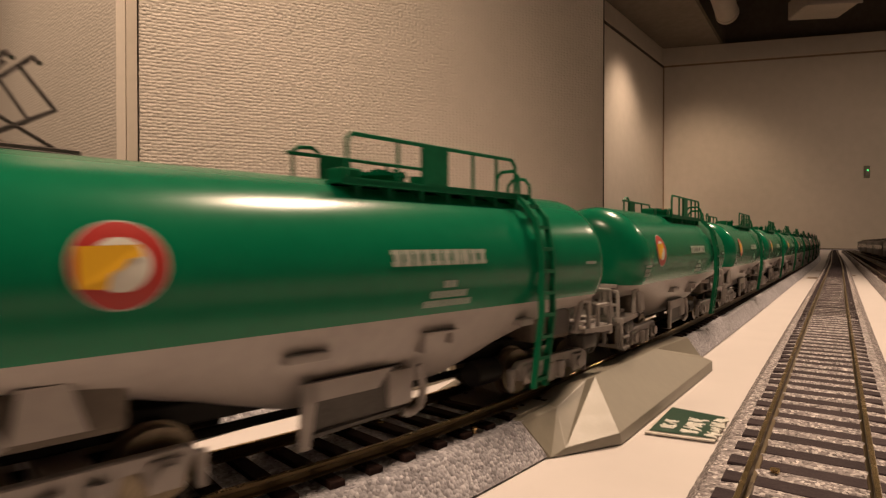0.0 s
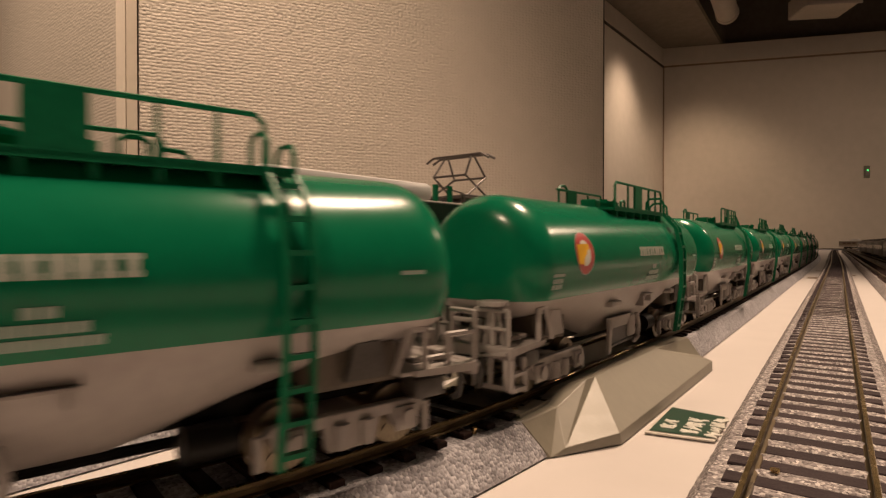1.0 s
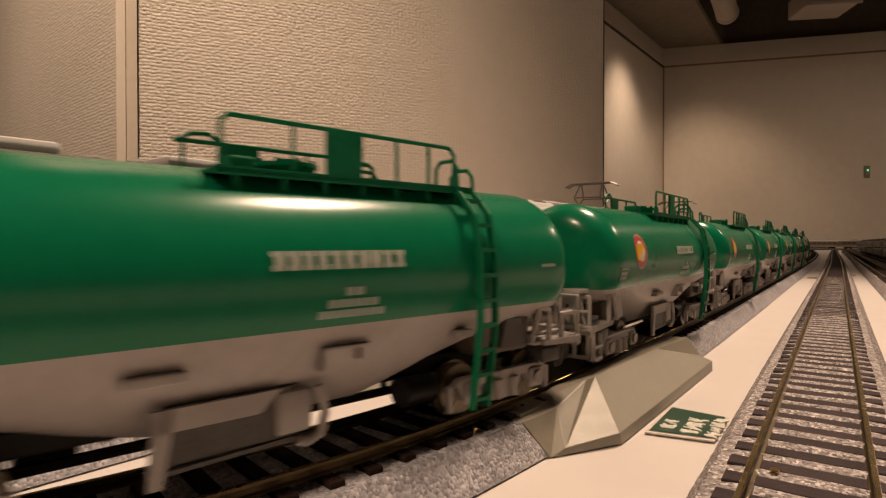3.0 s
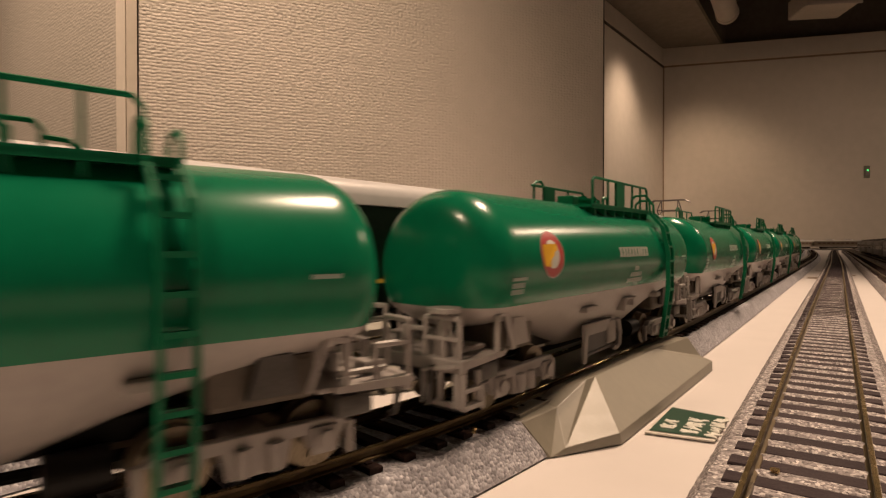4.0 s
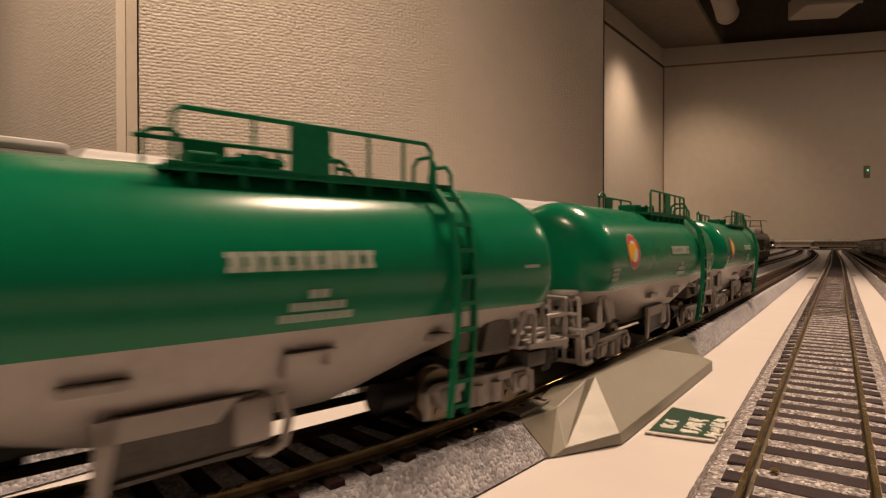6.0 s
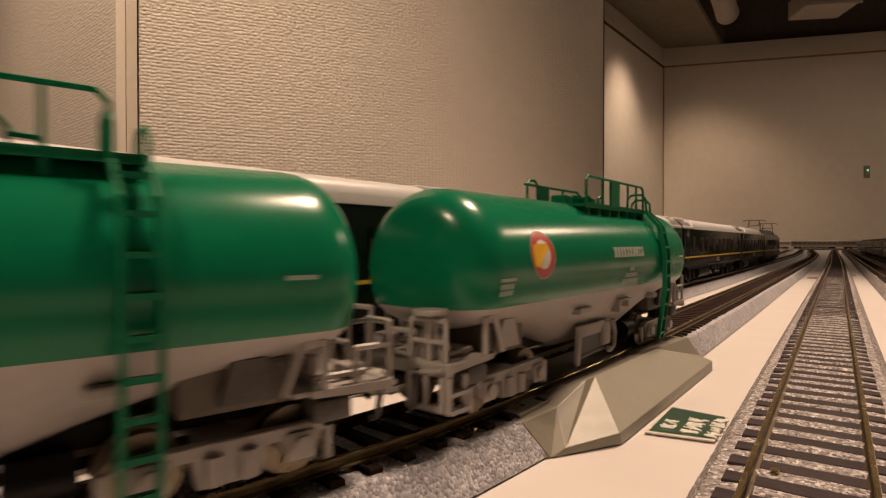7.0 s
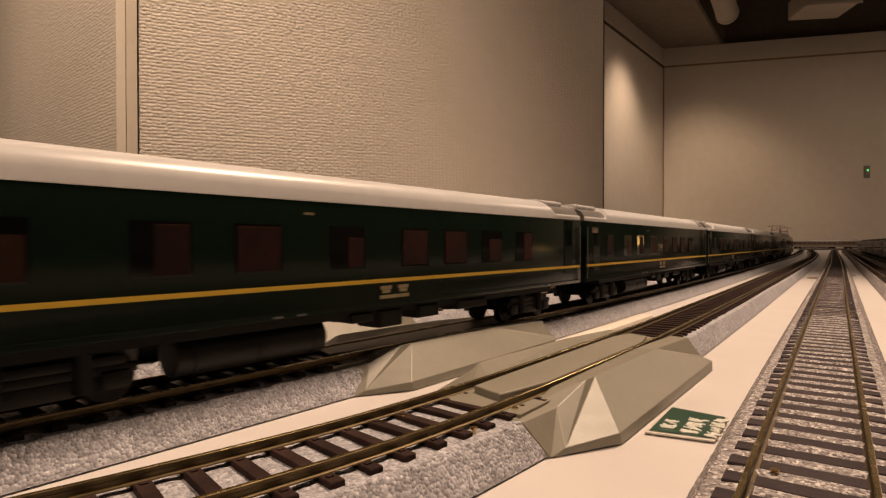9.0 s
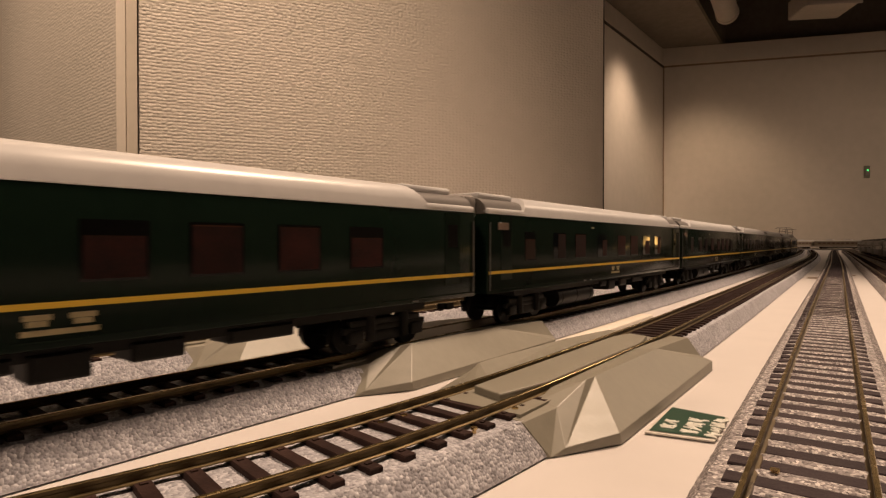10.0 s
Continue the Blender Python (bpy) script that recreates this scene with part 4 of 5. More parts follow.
def passenger_bogie(root, y0, mat, name="bogie"):
    o = part(name, bx(B(), -0.0096, 0.0096, -0.004, 0.004, 0.0048, 0.0125, 0.0004), mat, root, "black bogie", True)
    o.location = (0, y0, 0)
    for s in (-1, 1):
        x0, x1 = s * 0.0098, s * 0.0114
        b = bx(B(), x0, x1, -0.0175, 0.0175, 0.0062, 0.0082, 0.0004)
        bx(b, x0, x1, -0.006, 0.006, 0.0028, 0.0064, 0.0005)
        bx(b, x0, x1, -0.0150, 0.0150, 0.0080, 0.0100, 0.0004)
        part("side_frame", b, mat, o, "", True)
        for k in (-1, 1):
            part("axle_box", bx(B(), x0, x1 + s * 0.0008, k * 0.0130 - 0.0028, k * 0.0130 + 0.0028, 0.0032, 0.0070, 0.0006), mat, o, "", True)
            part("coil_spring", cy(B(), (x1, k * 0.0072, 0.0035), (x1, k * 0.0072, 0.0110), 0.0016, 12), mat, o, "", True)
    for k in (-1, 1):
        wheelset(o, k * 0.0130, 0.0053, M["black"])
    return o


def express_coach(kind=0, half=COACH_L, power=False):
    root = empty("passenger_coach")
    rnd = random.Random(11 + kind)
    part("body", coach_body(B(), half=half), M["coach"], root, "glossy dark green body", True)
    b = roof_shape(B(), half - 0.0255)
    for v in b.verts:                               # the roof skin ends in a slant above the recess
        v.co.y -= math.copysign(max(0.0, v.co.z - 0.0447) * 1.1, v.co.y)
    part("roof", b, M["roof"], root, "smooth silver-white roof", True)
    for k in (-1, 1):
        b = roof_shape(B(), 0.0190, COACH_H - 0.0014, 0.0433, 0.0498)
        bmesh.ops.translate(b, vec=(0, k * (half - 0.0194), 0), verts=b.verts)
        part("roof_end", b, M["roof_recess"], root, "recessed dark grey roof end", True)
        for s in (-1, 1):
            part("roof_edge", bx(B(), s * (COACH_H - 0.0030), s * (COACH_H + 0.0002), k * (half - 0.0280), k * (half - 0.0004), 0.0429, 0.0453, 0.0009), M["roof"], root, "", True)
        part("roof_panel", bx(B(), -0.0092, 0.0092, k * (half - 0.0300), k * (half - 0.0050), 0.0492, 0.0517, 0.0010), M["roof"], root, "silver panel between the recesses", True)
        part("gangway_hood", bx(B(), -0.0112, 0.0112, k * (half - 0.0020), k * (half + 0.0034), 0.0400, 0.0503, 0.0026), M["roof_grey"], root, "grey rounded gangway hood", True)
        part("gangway", bx(B(), -0.0085, 0.0085, k * half, k * (half + 0.0042), 0.0135, 0.0415, 0.0008), M["gangway"], root, "dark green folded gangway")
        b = B()
        bx(b, -0.0012, 0.0012, k * half, k * (half + 0.0045), 0.0075, 0.0098, 0.0003)
        part("coupler", b, M["black"], root)
        for s in (-1, 1):
            b = B()
            tube(b, [(s * (COACH_H + 0.0003), k * (half - 0.0012), 0.0150), (s * (COACH_H + 0.0003), k * (half - 0.0012), 0.0400)], 0.00020, 5)
            part("grab_bar", b, M["bar"], root, "grey handrail on the corner")
            b = B()
            bx(b, s * (COACH_H - 0.0002), s * (COACH_H + 0.00012), k * (half - 0.0170), k * (half - 0.0090), 0.0185, 0.0425)
            part("coach_door", b, M["coach"], root)
            b = B()
            bx(b, s * (COACH_H - 0.0001), s * (COACH_H + 0.00024), k * (half - 0.0155), k * (half - 0.0105), 0.0310, 0.0385)
            part("door_window", b, M["glass"], root)
    for s in (-1, 1):
        b = B()
        bx(b, s * (COACH_H - 0.0001), s * (COACH_H + 0.00018), -half + 0.0006, half - 0.0006, 0.0209, 0.0220)
        part("waist_line", b, M["line"], root, "thin yellow line along the side")
        # crest at mid length: two wings over a long bar
        b = B()
        for q in (-1, 1):
            for w, z in ((0.0044, 0.0194), (0.0032, 0.0183)):
                bx(b, s * (COACH_H - 0.0001), s * (COACH_H + 0.0002), q * 0.0036 - w / 2, q * 0.0036 + w / 2, z - 0.0005, z + 0.0005)
        bx(b, s * (COACH_H - 0.0001), s * (COACH_H + 0.0002), -0.0062, 0.0062, 0.0162, 0.0172)
        part("crest", b, M["gold"], root, "gold crest reduced to bars")
        b = bx(B(), s * (COACH_H - 0.0001), s * (COACH_H + 0.0003), -half + 0.0070, -half + 0.0145, 0.0374, 0.0401, 0.0001)
        part("destination_pane", b, M["pane_pale"], root, "small pale destination pane")
        part("number_plate", bx(B(), s * (COACH_H - 0.0001), s * (COACH_H + 0.0002), -0.033, -0.030, 0.0396, 0.0402), M["gold"], root)
        for y in (-0.042, -0.035, 0.094):
            part("step_light", bx(B(), s * (COACH_H - 0.0004), s * (COACH_H + 0.0002), y, y + 0.0026, 0.0141, 0.0146), M["bar"], root)
        # body seams: a raised sill line and the cant rail
        part("sill_strip", bx(B(), s * (COACH_H - 0.0001), s * (COACH_H + 0.00012), -half + 0.001, half - 0.001, 0.0150, 0.0153), M["coach"], root)
        # windows: dark panes, most with a drawn curtain behind; amber ones paint a dim glow
        for i, (y, w) in enumerate(((-0.1000, 0.0090), (-0.0745, 0.0125), (-0.0520, 0.0125), (-0.0245, 0.0125), (0.0030, 0.0125), (0.0237, 0.0128), (0.0455, 0.0130), (0.0685, 0.0128))):
            if y + w > half - 0.02 or y < -half + 0.02:
                continue
            z0, hgt, X = 0.0253, 0.0116, s * COACH_H
            fr = part("window", bx(B(), X - s * 0.0002, X + s * 0.00012, y, y + w, z0, z0 + hgt), M["glass"], root)
            low = (i + kind) % 3 == 1
            top = z0 + hgt * (0.74 if low else 0.95)
            ya, yb = y + 0.0006, y + w - 0.0006
            pick = rnd.random()
            if pick < 0.25:
                ya += (yb - ya) * rnd.choice([0.35, 0.5])
            c = bx(B(), X - s * 0.0001, X + s * 0.0002, ya, yb, z0 + 0.0005, top)
            part("curtain", c, M["curtain"] if pick < 0.82 else M["window_amber"], fr, "dim curtain, amber where a glow is put into the colour")
            part("curtain_rail", bx(B(), X - s * 0.0001, X + s * 0.00022, ya, yb, top - 0.0003, top), M["window_amber"], fr)
    # underfloor: a long tank, boxes and the frame
    part("underframe", bx(B(), -0.0135, 0.0135, -half + 0.024, half - 0.024, 0.0112, 0.0138), M["black"], root, "black underframe")
    for s in (-1, 1):
        b = B()
        cy(b, (s * 0.0098, -0.0640, 0.0075), (s * 0.0098, -0.0240, 0.0075), 0.0045, 20)
        for y in (-0.0600, -0.0440, -0.0280):
            cy(b, (s * 0.0098, y, 0.0075), (s * 0.0098, y + 0.0010, 0.0075), 0.0047, 20)
        part("air_tank", b, M["black"], root, "long black cylinder under the floor", True)
        for y, w, z in ((-0.0150, 0.0085, 0.0096), (-0.0045, 0.0105, 0.0072), (0.0130, 0.0110, 0.0084), (0.0340, 0.0180, 0.0092)):
            b = bx(B(), s * 0.005, s * 0.0142, y, y + w, z, 0.0125, 0.0005)
            bx(b, s * 0.0141, s * 0.0144, y + 0.0010, y + w - 0.0010, z + 0.0010, 0.0120)
            part("equipment_box", b, M["black"], root, "black underfloor box")
    for k in (-1, 1):
        passenger_bogie(root, k * (half - 0.039), M["black"])
    if power:
        for y in (half - 0.046, half - 0.062, half - 0.080):
            for i in range(4):
                part("roof_louvre", bx(B(), -0.0130, 0.0130, y + i * 0.0027, y + i * 0.0027 + 0.0021, 0.0475, 0.0507, 0.0003), M["roof_grey"], root, "grey slat of a roof louvre")
        return tagged(root, "short dark green generator coach with dark roof louvres", "passenger coach", "coaches of the express")
    return tagged(root, "dark green sleeper coach with yellow line and silver roof", "passenger coach", "coaches of the express")


# ---------------------------------------------------------------- electric locomotive (y points ahead)


def pantograph(root, y0):
    z, r, top, knee = 0.0500, 0.00042, 0.0156, 0.0078
    f = bx(B(), -0.0095, 0.0095, y0 - 0.0095, y0 + 0.0095, z - 0.0012, z - 0.0004, 0.0002)
    for sx in (-1, 1):
        for sy in (-1, 1):
            cy(f, (sx * 0.0085, y0 + sy * 0.0088, 0.0450), (sx * 0.0085, y0 + sy * 0.0088, z - 0.0006), 0.0010, 10)
    base = part("pantograph", f, M["panto"], root, "raised diamond pantograph")
    for s in (-1, 1):
        x = s * 0.0085
        part("base_bar", tube(B(), [(x, y0 - 0.0105, z), (x, y0 + 0.0105, z)], 0.0006), M["panto"], base)
        for d in (-1, 1):
            part("arm", tube(B(), [(x, y0 - d * 0.0068, z), (x * 0.9, y0 + d * 0.0066, z + knee), (x * 0.75, y0 + d * 0.0010, z + top)], r), M["panto"], base)
    for d in (-1, 1):
        part("cross_bar", tube(B(), [(-0.0085, y0 + d * 0.0068, z), (0.0085, y0 + d * 0.0068, z)], r), M["panto"], base)
        part("cross_bar", tube(B(), [(-0.00765, y0 + d * 0.0066, z + knee), (0.00765, y0 + d * 0.0066, z + knee)], r), M["panto"], base)
        part("contact_strip", tube(B(), [(-0.0150, y0 + d * 0.0020, z + top - 0.0014), (-0.0115, y0 + d * 0.0020, z + top + 0.0004), (0.0115, y0 + d * 0.0020, z + top + 0.0004), (0.0150, y0 + d * 0.0020, z + top - 0.0014)], 0.0005), M["panto"], base)


def locomotive():
    root = empty("locomotive")
    L, x = 0.1235, 0.0165
    b = B()
    prof = [(-x, 0.0110), (x, 0.0110), (x, 0.0400), (x - 0.0035, 0.0455), (-x + 0.0035, 0.0455), (-x, 0.0400)]
    sweep(b, prof, [(0, -L, 0), (0, -L + 0.004, 0), (0, L - 0.004, 0), (0, L, 0)])
    for v in b.verts:
        if abs(v.co.y) > L - 0.001:
            v.co.x *= 0.9
            if v.co.z > 0.03:
                v.co.y *= 0.972
    part("body", b, M["coach"], root, "dark green locomotive body", False)
    part("roof", bx(B(), -0.0128, 0.0128, -L + 0.010, L - 0.010, 0.0453, 0.0465, 0.0005), M["roof_grey"], root)
    for s in (-1, 1):
        part("waist_line", bx(B(), s * (x - 0.0001), s * (x + 0.0002), -L + 0.006, L - 0.006, 0.0205, 0.0216), M["line"], root, "yellow line")
        for i in range(6):
            y = -0.068 + i * 0.019
            part("louvre", bx(B(), s * (x - 0.0001), s * (x + 0.0004), y, y + 0.014, 0.0290, 0.0370, 0.0002), M["black"], root)
        for k in (-1, 1):
            part("cab_window", bx(B(), s * (x - 0.0003), s * (x + 0.0002), k * (L - 0.022), k * (L - 0.014), 0.0300, 0.0385), M["glass"], root)
            part("grab_frame", bx(B(), s * (x - 0.0002), s * (x + 0.0003), k * (L - 0.0128), k * (L - 0.0108), 0.0300, 0.0395), M["line"], root)
    for k in (-1, 1):
        b = B()
        for s in (-1, 1):
            bx(b, s * 0.0012, s * 0.0120, k * (L - 0.0026), k * (L - 0.0012), 0.0310, 0.0392, 0.0003)
        part("windscreen", b, M["glass"], root)
        b = B()
        bx(b, -0.0135, 0.0135, k * (L - 0.001), k * (L + 0.001), 0.0060, 0.0110, 0.0004)
        bx(b, -0.0012, 0.0012, k * L, k * (L + 0.004), 0.0075, 0.0098, 0.0003)
        part("buffer_beam", b, M["black"], root)
        pantograph(root, k * 0.090)
    for s in (-1, 1):
        b = B()
        for y, w, z, hh in ((0.0440, 0.0026, 0.0222, 0.0046), (0.0476, 0.0030, 0.0222, 0.0046)):
            bx(b, s * (x - 0.0001), s * (x + 0.0002), s * y, s * (y + w), z, z + hh)
        part("side_mark", b, M["white"], root, "white operator mark reduced to bars")
    part("roof_hood", bx(B(), -0.0100, 0.0100, -0.004, 0.062, 0.0463, 0.0526, 0.0018), M["roof"], root, "long pale roof hood", True)
    part("roof_hood", bx(B(), -0.0075, 0.0075, -0.062, -0.018, 0.0463, 0.0510, 0.0015), M["roof_grey"], root, "grey roof hood", True)
    for y in (-0.072, 0.068, 0.076):
        part("insulator", cy(B(), (0.006, y, 0.0463), (0.006, y, 0.0530), 0.0011, 10), M["green_dark"], root, "green roof insulator")
    part("roof_cable", tube(B(), [(0.006, 0.068, 0.0528), (0.006, 0.088, 0.0505)], 0.0003), M["panto"], root)
    part("underframe", bx(B(), -0.013, 0.013, -L + 0.006, L - 0.006, 0.0065, 0.0112), M["black"], root)
    for y in (-0.084, 0, 0.084):
        passenger_bogie(root, y, M["black"])
    return tagged(root, "dark green electric locomotive with two raised pantographs", "locomotive")


# ---------------------------------------------------------------- ivory multiple unit and standing dark coaches
def simple_coach(name, body, roof, label, category, group, front=False, band=None, squash=1.0):
    root = empty(name)
    half = 0.122
    part("body", coach_body(B(), 0.017, 0.0095, 0.0420, half), body, root, "", True)
    b = roof_shape(B(), half - 0.001, 0.0165, 0.0420, 0.0475)
    part("roof", b, roof, root, "", True)
    for s in (-1, 1):
        for i in range(9):
            y = -0.102 + i * 0.0235
            part("window", bx(B(), s * 0.0166, s * 0.01735, y, y + 0.0165, 0.0255, 0.0345), M["glass"] if not band else M["pane_pale"], root)
    for k in (-1, 1):
        part("windscreen", bx(B(), -0.012, 0.012, k * (half - 0.0004), k * (half + 0.0006), 0.027, 0.037), M["glass"], root)
        passenger_bogie(root, k * 0.082, M["black"])
        if front and k == 1:
            for s in (-1, 1):
                part("headlight", cy(B(), (s * 0.009, half, 0.0205), (s * 0.009, half + 0.0012, 0.0205), 0.0022, 12), M["lamp_glow"], root, "lit headlight")
    for y in (-0.045, 0.045):
        part("roof_unit", bx(B(), -0.009, 0.009, y - 0.018, y + 0.018, 0.0468, 0.0520, 0.0012), roof, root)
    part("underframe", bx(B(), -0.012, 0.012, -0.06, 0.06, 0.004, 0.0096, 0.0005), M["black"], root)
    if band:
        for s in (-1, 1):
            part("side_band", bx(B(), s * 0.0168, s * 0.01725, -half + 0.001, half - 0.001, 0.0108, 0.0165), band, root, "pale band along the side")
            part("roof_band", bx(B(), s * 0.0168, s * 0.01725, -half + 0.001, half - 0.001, 0.0390, 0.0424), band, root)
    if squash != 1.0:
        seen = set()
        for o in root.children_recursive:
            if o.name.startswith("wheelset") or o.name.startswith("bogie") or o.data in seen:
                continue
            seen.add(o.data)
            for v in o.data.vertices:
                v.co.z = 0.0095 + (v.co.z - 0.0095) * squash
    return tagged(root, label, category, group)

# ---------------------------------------------------------------- trains
TANK_PITCH, COACH_PITCH = 0.1488, 0.261


def tank_run(t):
    ease = float(np.interp(t, [0, 1.5, 2.0, 3.0, 4.5, 5.0, 5.5, 7.0, 7.5, 8.5, 10], [0.0004, -0.0018, 0.0018, 0.0, -0.0012, 0.0013, -0.0004, 0.0022, -0.0014, 0.0, 0.0]))
    return -0.00914 + 0.20724 * t - 0.000784 * t * t + ease


def coach_run(t):
    return 0.148 * t + 0.0014 * t * t + 0.005 * max(0.0, 1.0 - t / 0.8) ** 2


first_wagon = tank_wagon()
WAGONS = [first_wagon] + [copy_thing(first_wagon, Matrix()) for _ in range(11)]
first_coach, second_coach = express_coach(0), express_coach(1)
POWER = express_coach(2, 0.1025, True)
COACHES = [first_coach, second_coach] + [copy_thing(first_coach if i % 2 == 0 else second_coach, Matrix()) for i in range(4)]
LOCO = locomotive()
head_car = simple_coach("railcar", M["emu_tan"], M["roof"], "pale tan multiple-unit car with ivory bands and lit headlights", "railcar", "cars of the far train", True, band=M["emu"])
mid_car = simple_coach("railcar", M["emu_tan"], M["roof"], "pale tan multiple-unit car with ivory bands and dim windows", "railcar", "cars of the far train", band=M["emu"])
RAILCARS = [head_car, mid_car] + [copy_thing(mid_car, Matrix()) for _ in range(4)]
dark_coach = simple_coach("standing_coach", M["maroon"], M["roof_grey"], "dark brown standing coach on a siding", "passenger coach", "standing dark coaches", squash=0.74)
dark_coach.matrix_basis = LINE_P.carry(2.10, 0.08)
for y in (1.85, 1.60, 1.35, 1.10):
    copy_thing(dark_coach, LINE_P.carry(y, 0.08))


# ---------------------------------------------------------------- small things on the table
def rerailer(line, y0, wings=(1, -1)):
    """A moulded re-railing ramp laid over the track: two faceted wings, a pointed plate between the rails."""
    root = empty("rerailing_ramp")
    for s in wings:
        v = [(0.0169, -0.0564, 0.0002), (0.0253, -0.0405, 0.0002), (0.0245, 0.0454, 0.0002), (0.0182, 0.0585, 0.0002),      # 0-3 base
             (0.0124, -0.0598, 0.0072), (0.0185, -0.0532, 0.0016), (0.0252, -0.0415, 0.0028), (0.0238, 0.0485, 0.0028),     # 4-7 rim
             (0.0086, -0.0600, 0.0078), (0.0086, -0.0400, 0.0095), (0.0148, -0.0345, 0.0112), (0.0150, -0.0300, 0.0112),    # 8-11 rail side, crest
             (0.0148, 0.0167, 0.0106), (0.0145, 0.0540, 0.0090), (0.0086, 0.0540, 0.0090), (0.0086, 0.0167, 0.0100),        # 12-15 crest end
             (0.0086, -0.0600, 0.0002), (0.0086, 0.0540, 0.0002), (0.0180, 0.0575, 0.0024), (0.0135, -0.0470, 0.0074), (0.0086, -0.0470, 0.0079)]
        f = [(8, 4, 19, 20), (20, 19, 10, 9), (4, 0, 19), (19, 0, 5), (19, 5, 10), (5, 6, 11), (5, 11, 10), (11, 6, 12), (6, 7, 12), (12, 7, 18), (12, 18, 13), (9, 10, 11), (9, 11, 12, 15),
             (15, 12, 13, 14), (14, 13, 18, 3, 17), (0, 1, 6, 5), (1, 2, 7, 6), (2, 3, 18, 7), (16, 0, 4, 8), (16, 8, 20, 9, 15, 14, 17), (16, 17, 3, 2, 1, 0)]
        b = facets(B(), [(x * s, y, z) for x, y, z in v], f)
        bmesh.ops.recalc_face_normals(b, faces=b.faces)
        bmesh.ops.bevel(b, geom=[e for e in b.edges if e.calc_face_angle(0) > 0.2], offset=0.00012, segments=1, profile=0.5, affect="EDGES")
        part("ramp_wing", b, M["ramp"], root, "faceted grey-green plastic wing")
    p = []
    for z in (0.0076, 0.0098):
        p += [(-0.0058, -0.050, z), (0.0030, -0.053, z), (0.0060, -0.036, z), (0.0060, 0.030, z), (0.0035, 0.044, z), (-0.0035, 0.046, z), (-0.0058, 0.036, z)]
    n = 7
    b = facets(B(), p, [tuple(range(n))[::-1], tuple(range(n, 2 * n))] + [(k, (k + 1) % n, n + (k + 1) % n, n + k) for k in range(n)])
    bmesh.ops.recalc_face_normals(b, faces=b.faces)
    bmesh.ops.bevel(b, geom=b.edges[:], offset=0.0004, segments=2, profile=0.5, affect="EDGES")
    part("centre_plate", b, M["ramp"], root, "pointed plate between the rails")
    b = bx(B(), -0.0112, 0.0112, -0.0585, 0.052, 0.0069, 0.0082)
    part("base_web", b, M["ramp"], root)
    root.matrix_basis = pose(line.at(y0), y0, 0, 0, 0, math.degrees(line.heading(y0)))
    return tagged(root, "grey-green moulded plastic re-railing ramp laid over the track", "re-railer", "re-railing ramps")


rerailer(LINE_T, 0.160)
rerailer(LINE_W, 0.170)
rerailer(LINE_L, 0.160)


def sign_card():
    root = empty("sign_card")
    b = facets(B(), [(-0.0346, 0.1276, 0.0003), (-0.0207, 0.1301, 0.0003), (-0.0208, 0.1494, 0.0003), (-0.0346, 0.1509, 0.0003),
                     (-0.0346, 0.1276, 0.0008), (-0.0207, 0.1301, 0.0008), (-0.0208, 0.1494, 0.0008), (-0.0346, 0.1509, 0.0008)],
               [(3, 2, 1, 0), (4, 5, 6, 7), (0, 1, 5, 4), (1, 2, 6, 5), (2, 3, 7, 6), (3, 0, 4, 7)])
    bmesh.ops.recalc_face_normals(b, faces=b.faces)
    bmesh.ops.bevel(b, geom=b.edges[:], offset=0.0002, segments=2, profile=0.5, affect="EDGES")
    part("board", b, M["emu"], root, "pale board with worn edges")
    part("face", facets(B(), [(-0.0338, 0.1287, 0.0010), (-0.0214, 0.1309, 0.0010), (-0.0214, 0.1485, 0.0010), (-0.0338, 0.1499, 0.0010)], [(0, 1, 2, 3)]), M["card"], root, "dark green printed face")
    # three unreadable columns of thick rounded strokes
    rnd = random.Random(4)
    for x0, y0, wide, tall in ((-0.0328, 0.1318, 0.0036, 0.0072), (-0.0282, 0.1302, 0.0042, 0.0130), (-0.0234, 0.1312, 0.0034, 0.0150)):
        b = B()
        n = round(tall / 0.0034)
        for i in range(n):
            y = y0 + i * tall / n
            for q in range(4):
                u, v = rnd.random(), rnd.random()
                tube(b, [(x0 + wide * u, y + tall / n * v * 0.8, 0.00105), (x0 + wide * (1 - u), y + tall / n * rnd.random() * 0.8, 0.00105), (x0 + wide * rnd.random(), y + tall / n * 0.8, 0.00105)], 0.00026, 5)
        part("lettering", b, M["white"], root, "white characters reduced to strokes")
    return tagged(root, "small dark green card with white lettering lying on the table", "card")


sign_card()


def white_strip():
    b = bx(B(), -0.004, 0.004, -0.05, 0.05, 0.0003, 0.0052, 0.0014)
    o = part("cover_strip", b, M["trim_light"], None, "", True)
    o.matrix_basis = pose(-0.0835, 0.255, 0, 0, 0, -2)
    return tagged(o, "rounded ivory plastic strip lying between two tracks", "strip")


white_strip()


def display_lamp():
    """A small lit lamp farther along the table, seen only as a warm glint in the coach windows."""
    root = empty("table_lamp")
    part("foot", cy(B(), (0, 0, 0), (0, 0, 0.008), 0.035, 24), M["panto"], root)
    part("stem", cy(B(), (0, 0, 0.008), (0, 0, 0.05), 0.004, 10), M["panto"], root)
    part("shade", cy(B(), (0, 0, 0.03), (0, 0, 0.085), 0.045, 24, 0.026), M["shade"], root, "warm glowing shade", True)
    root.matrix_basis = pose(1.19, 4.0, 0)
    return tagged(root, "small lit table lamp with a warm shade on the table", "lamp")


display_lamp()


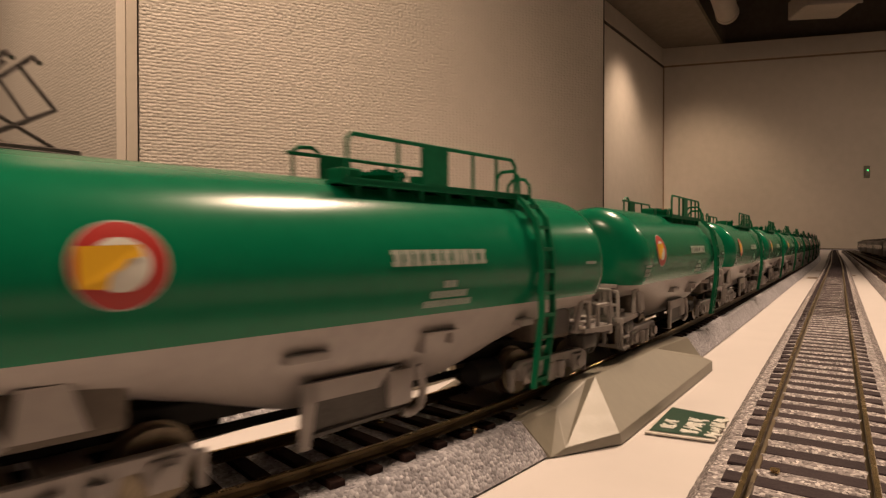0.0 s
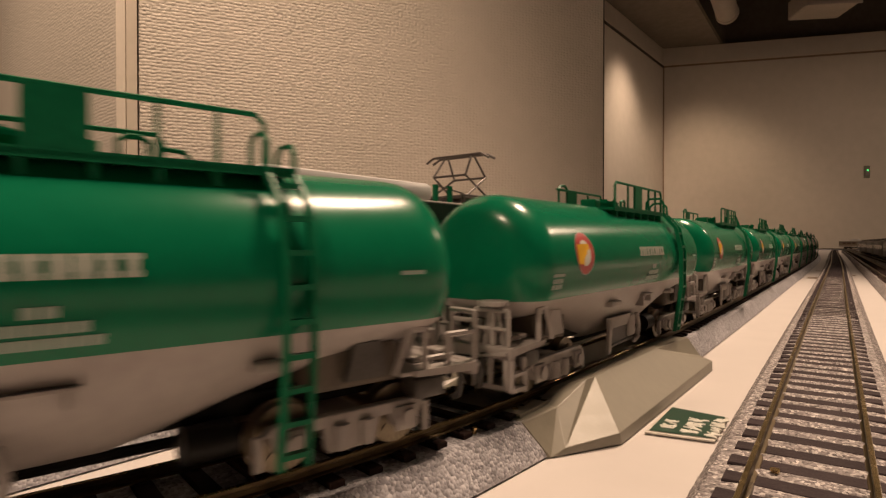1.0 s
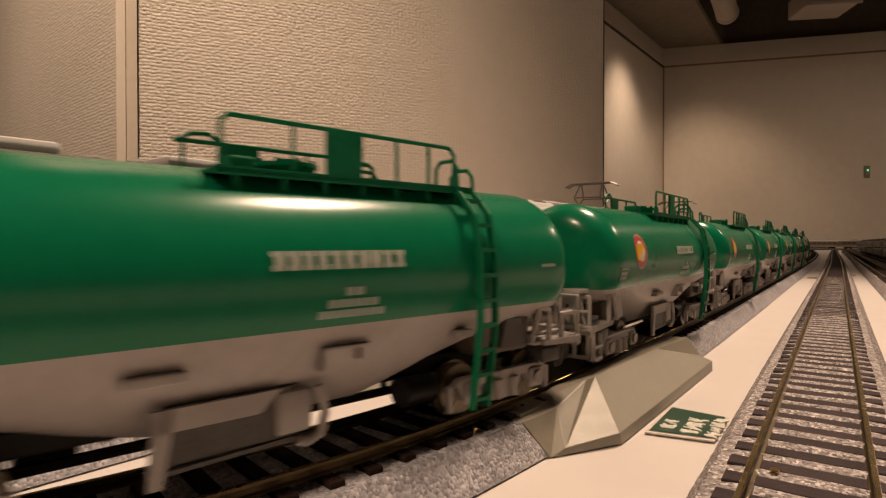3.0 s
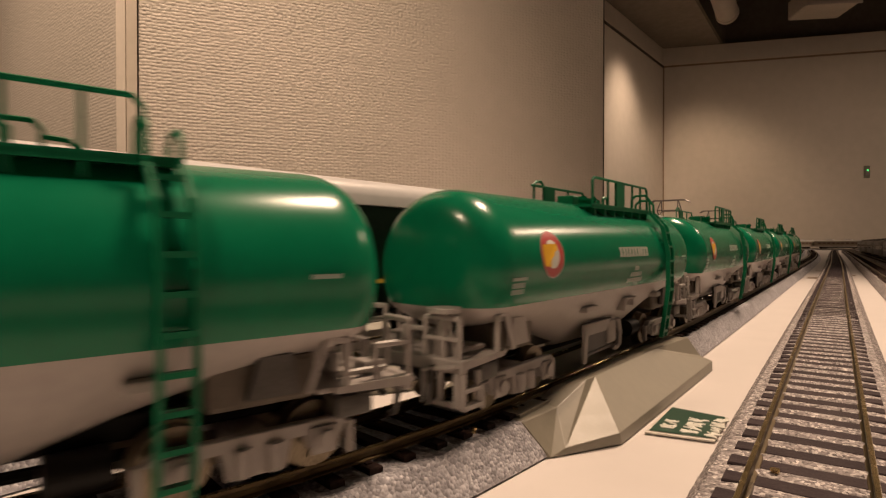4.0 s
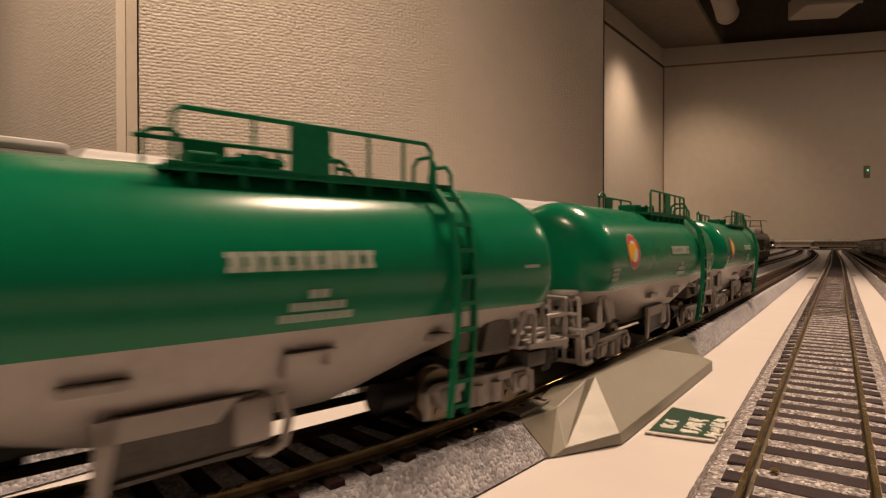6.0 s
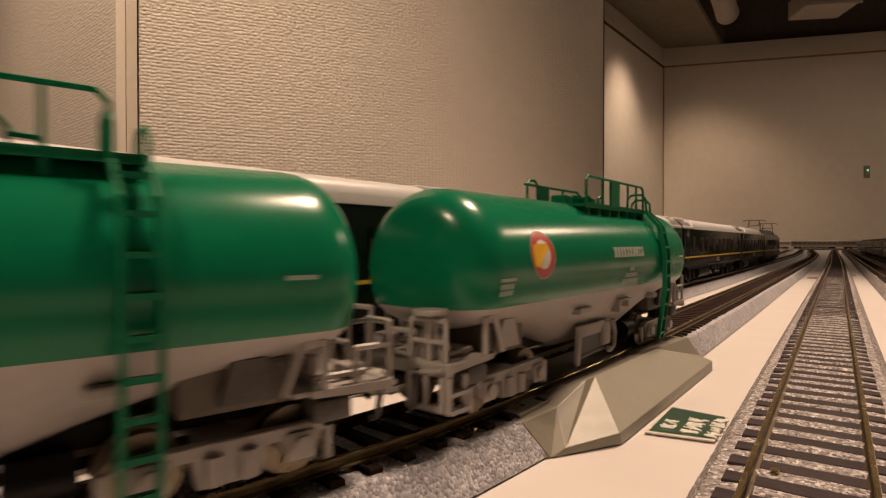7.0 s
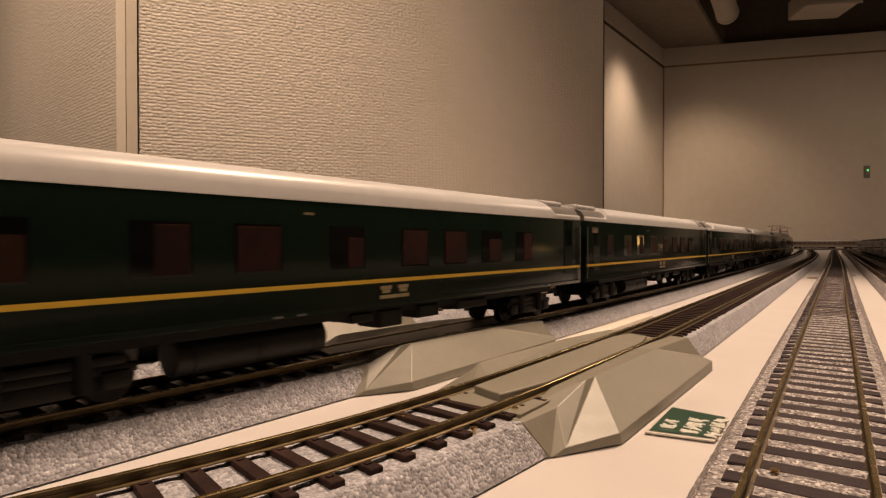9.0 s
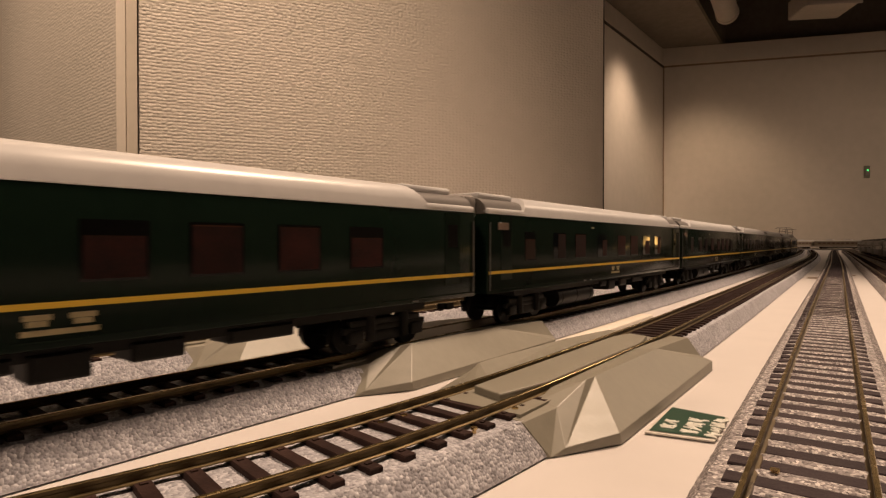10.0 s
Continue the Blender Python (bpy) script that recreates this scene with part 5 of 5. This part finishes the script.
def joiner(line, y, s):
    root_y = math.degrees(line.heading(y))
    b = B()
    c = s * (GAUGE / 2 + 0.0005)
    bx(b, c - 0.0009, c - 0.0005, -0.003, 0.003, 0.0073, 0.0084, 0.0001)
    bx(b, c + 0.0005, c + 0.0009, -0.003, 0.003, 0.0073, 0.0084, 0.0001)
    o = part("rail_joiner", b, M["wheel"])
    o.matrix_basis = pose(line.at(y), y, 0, 0, 0, root_y)
    return tagged(o, "small bright metal rail joiner clamped on the rail foot", "rail joiner", "rail joiners")


for y in (0.325, 0.088):
    for s in (-1, 1):
        joiner(LINE_R, y, s)


def screw(line, y, off, z):
    b = cy(B(), (0, 0, -0.0012), (0, 0, 0.0003), 0.00045, 12)
    cy(b, (0, 0, 0.0002), (0, 0, 0.0005), 0.0007, 14)
    o = part("track_screw", b, M["brass"], None, "", True)
    o.matrix_basis = pose(line.at(y) + off, y, z)
    return tagged(o, "tiny bright brass screw head beside the rail", "screw", "track screws")


for y, off, z in ((0.0876, -0.0050, 0.0078), (0.0815, -0.0050, 0.0078), (0.0890, 0.0103, 0.0078), (0.1042, 0.0092, 0.0080)):
    screw(LINE_T, y, off, z)
screw(LINE_R, 0.0985, -0.0046, 0.0078)


def spin(thing, radius, run, sign):
    """Rolls the wheelsets of a vehicle, one row for each film frame."""
    for o in thing.children_recursive:
        if o.name.startswith("wheelset"):
            y, z = o.location.y, o.location.z
            walk(o, [(i / FPS, pose(0, y, z, math.degrees(sign * run(i / FPS) / radius))) for i in range(301)])


def motions():
    steps = [i * 0.25 for i in range(41)]
    for k, w in enumerate(WAGONS):
        y = 0.065 + TANK_PITCH * (k - 1)
        walk(w, [(t, LINE_T.carry(y - tank_run(t), 0.046)) for t in steps])
        spin(w, 0.0053, tank_run, 1)
    walk(LOCO, [(t, LINE_W.carry(-0.055 + coach_run(t), 0.084)) for t in steps])
    spin(LOCO, 0.0053, coach_run, -1)
    walk(POWER, [(t, LINE_W.carry(-0.292 + coach_run(t), 0.0635)) for t in steps])
    spin(POWER, 0.0053, coach_run, -1)
    for k, w in enumerate(COACHES):
        y = -0.140 - COACH_PITCH * (k + 1.5)
        walk(w, [(t, LINE_W.carry(y + coach_run(t), 0.088)) for t in steps])
        spin(w, 0.0053, coach_run, -1)
    for k, w in enumerate(RAILCARS):
        s0 = 1.62 - 0.25 * k
        walk(w, [(t, ARC.carry(s0 + 0.125 * t, 0.082)) for t in steps])


motions()
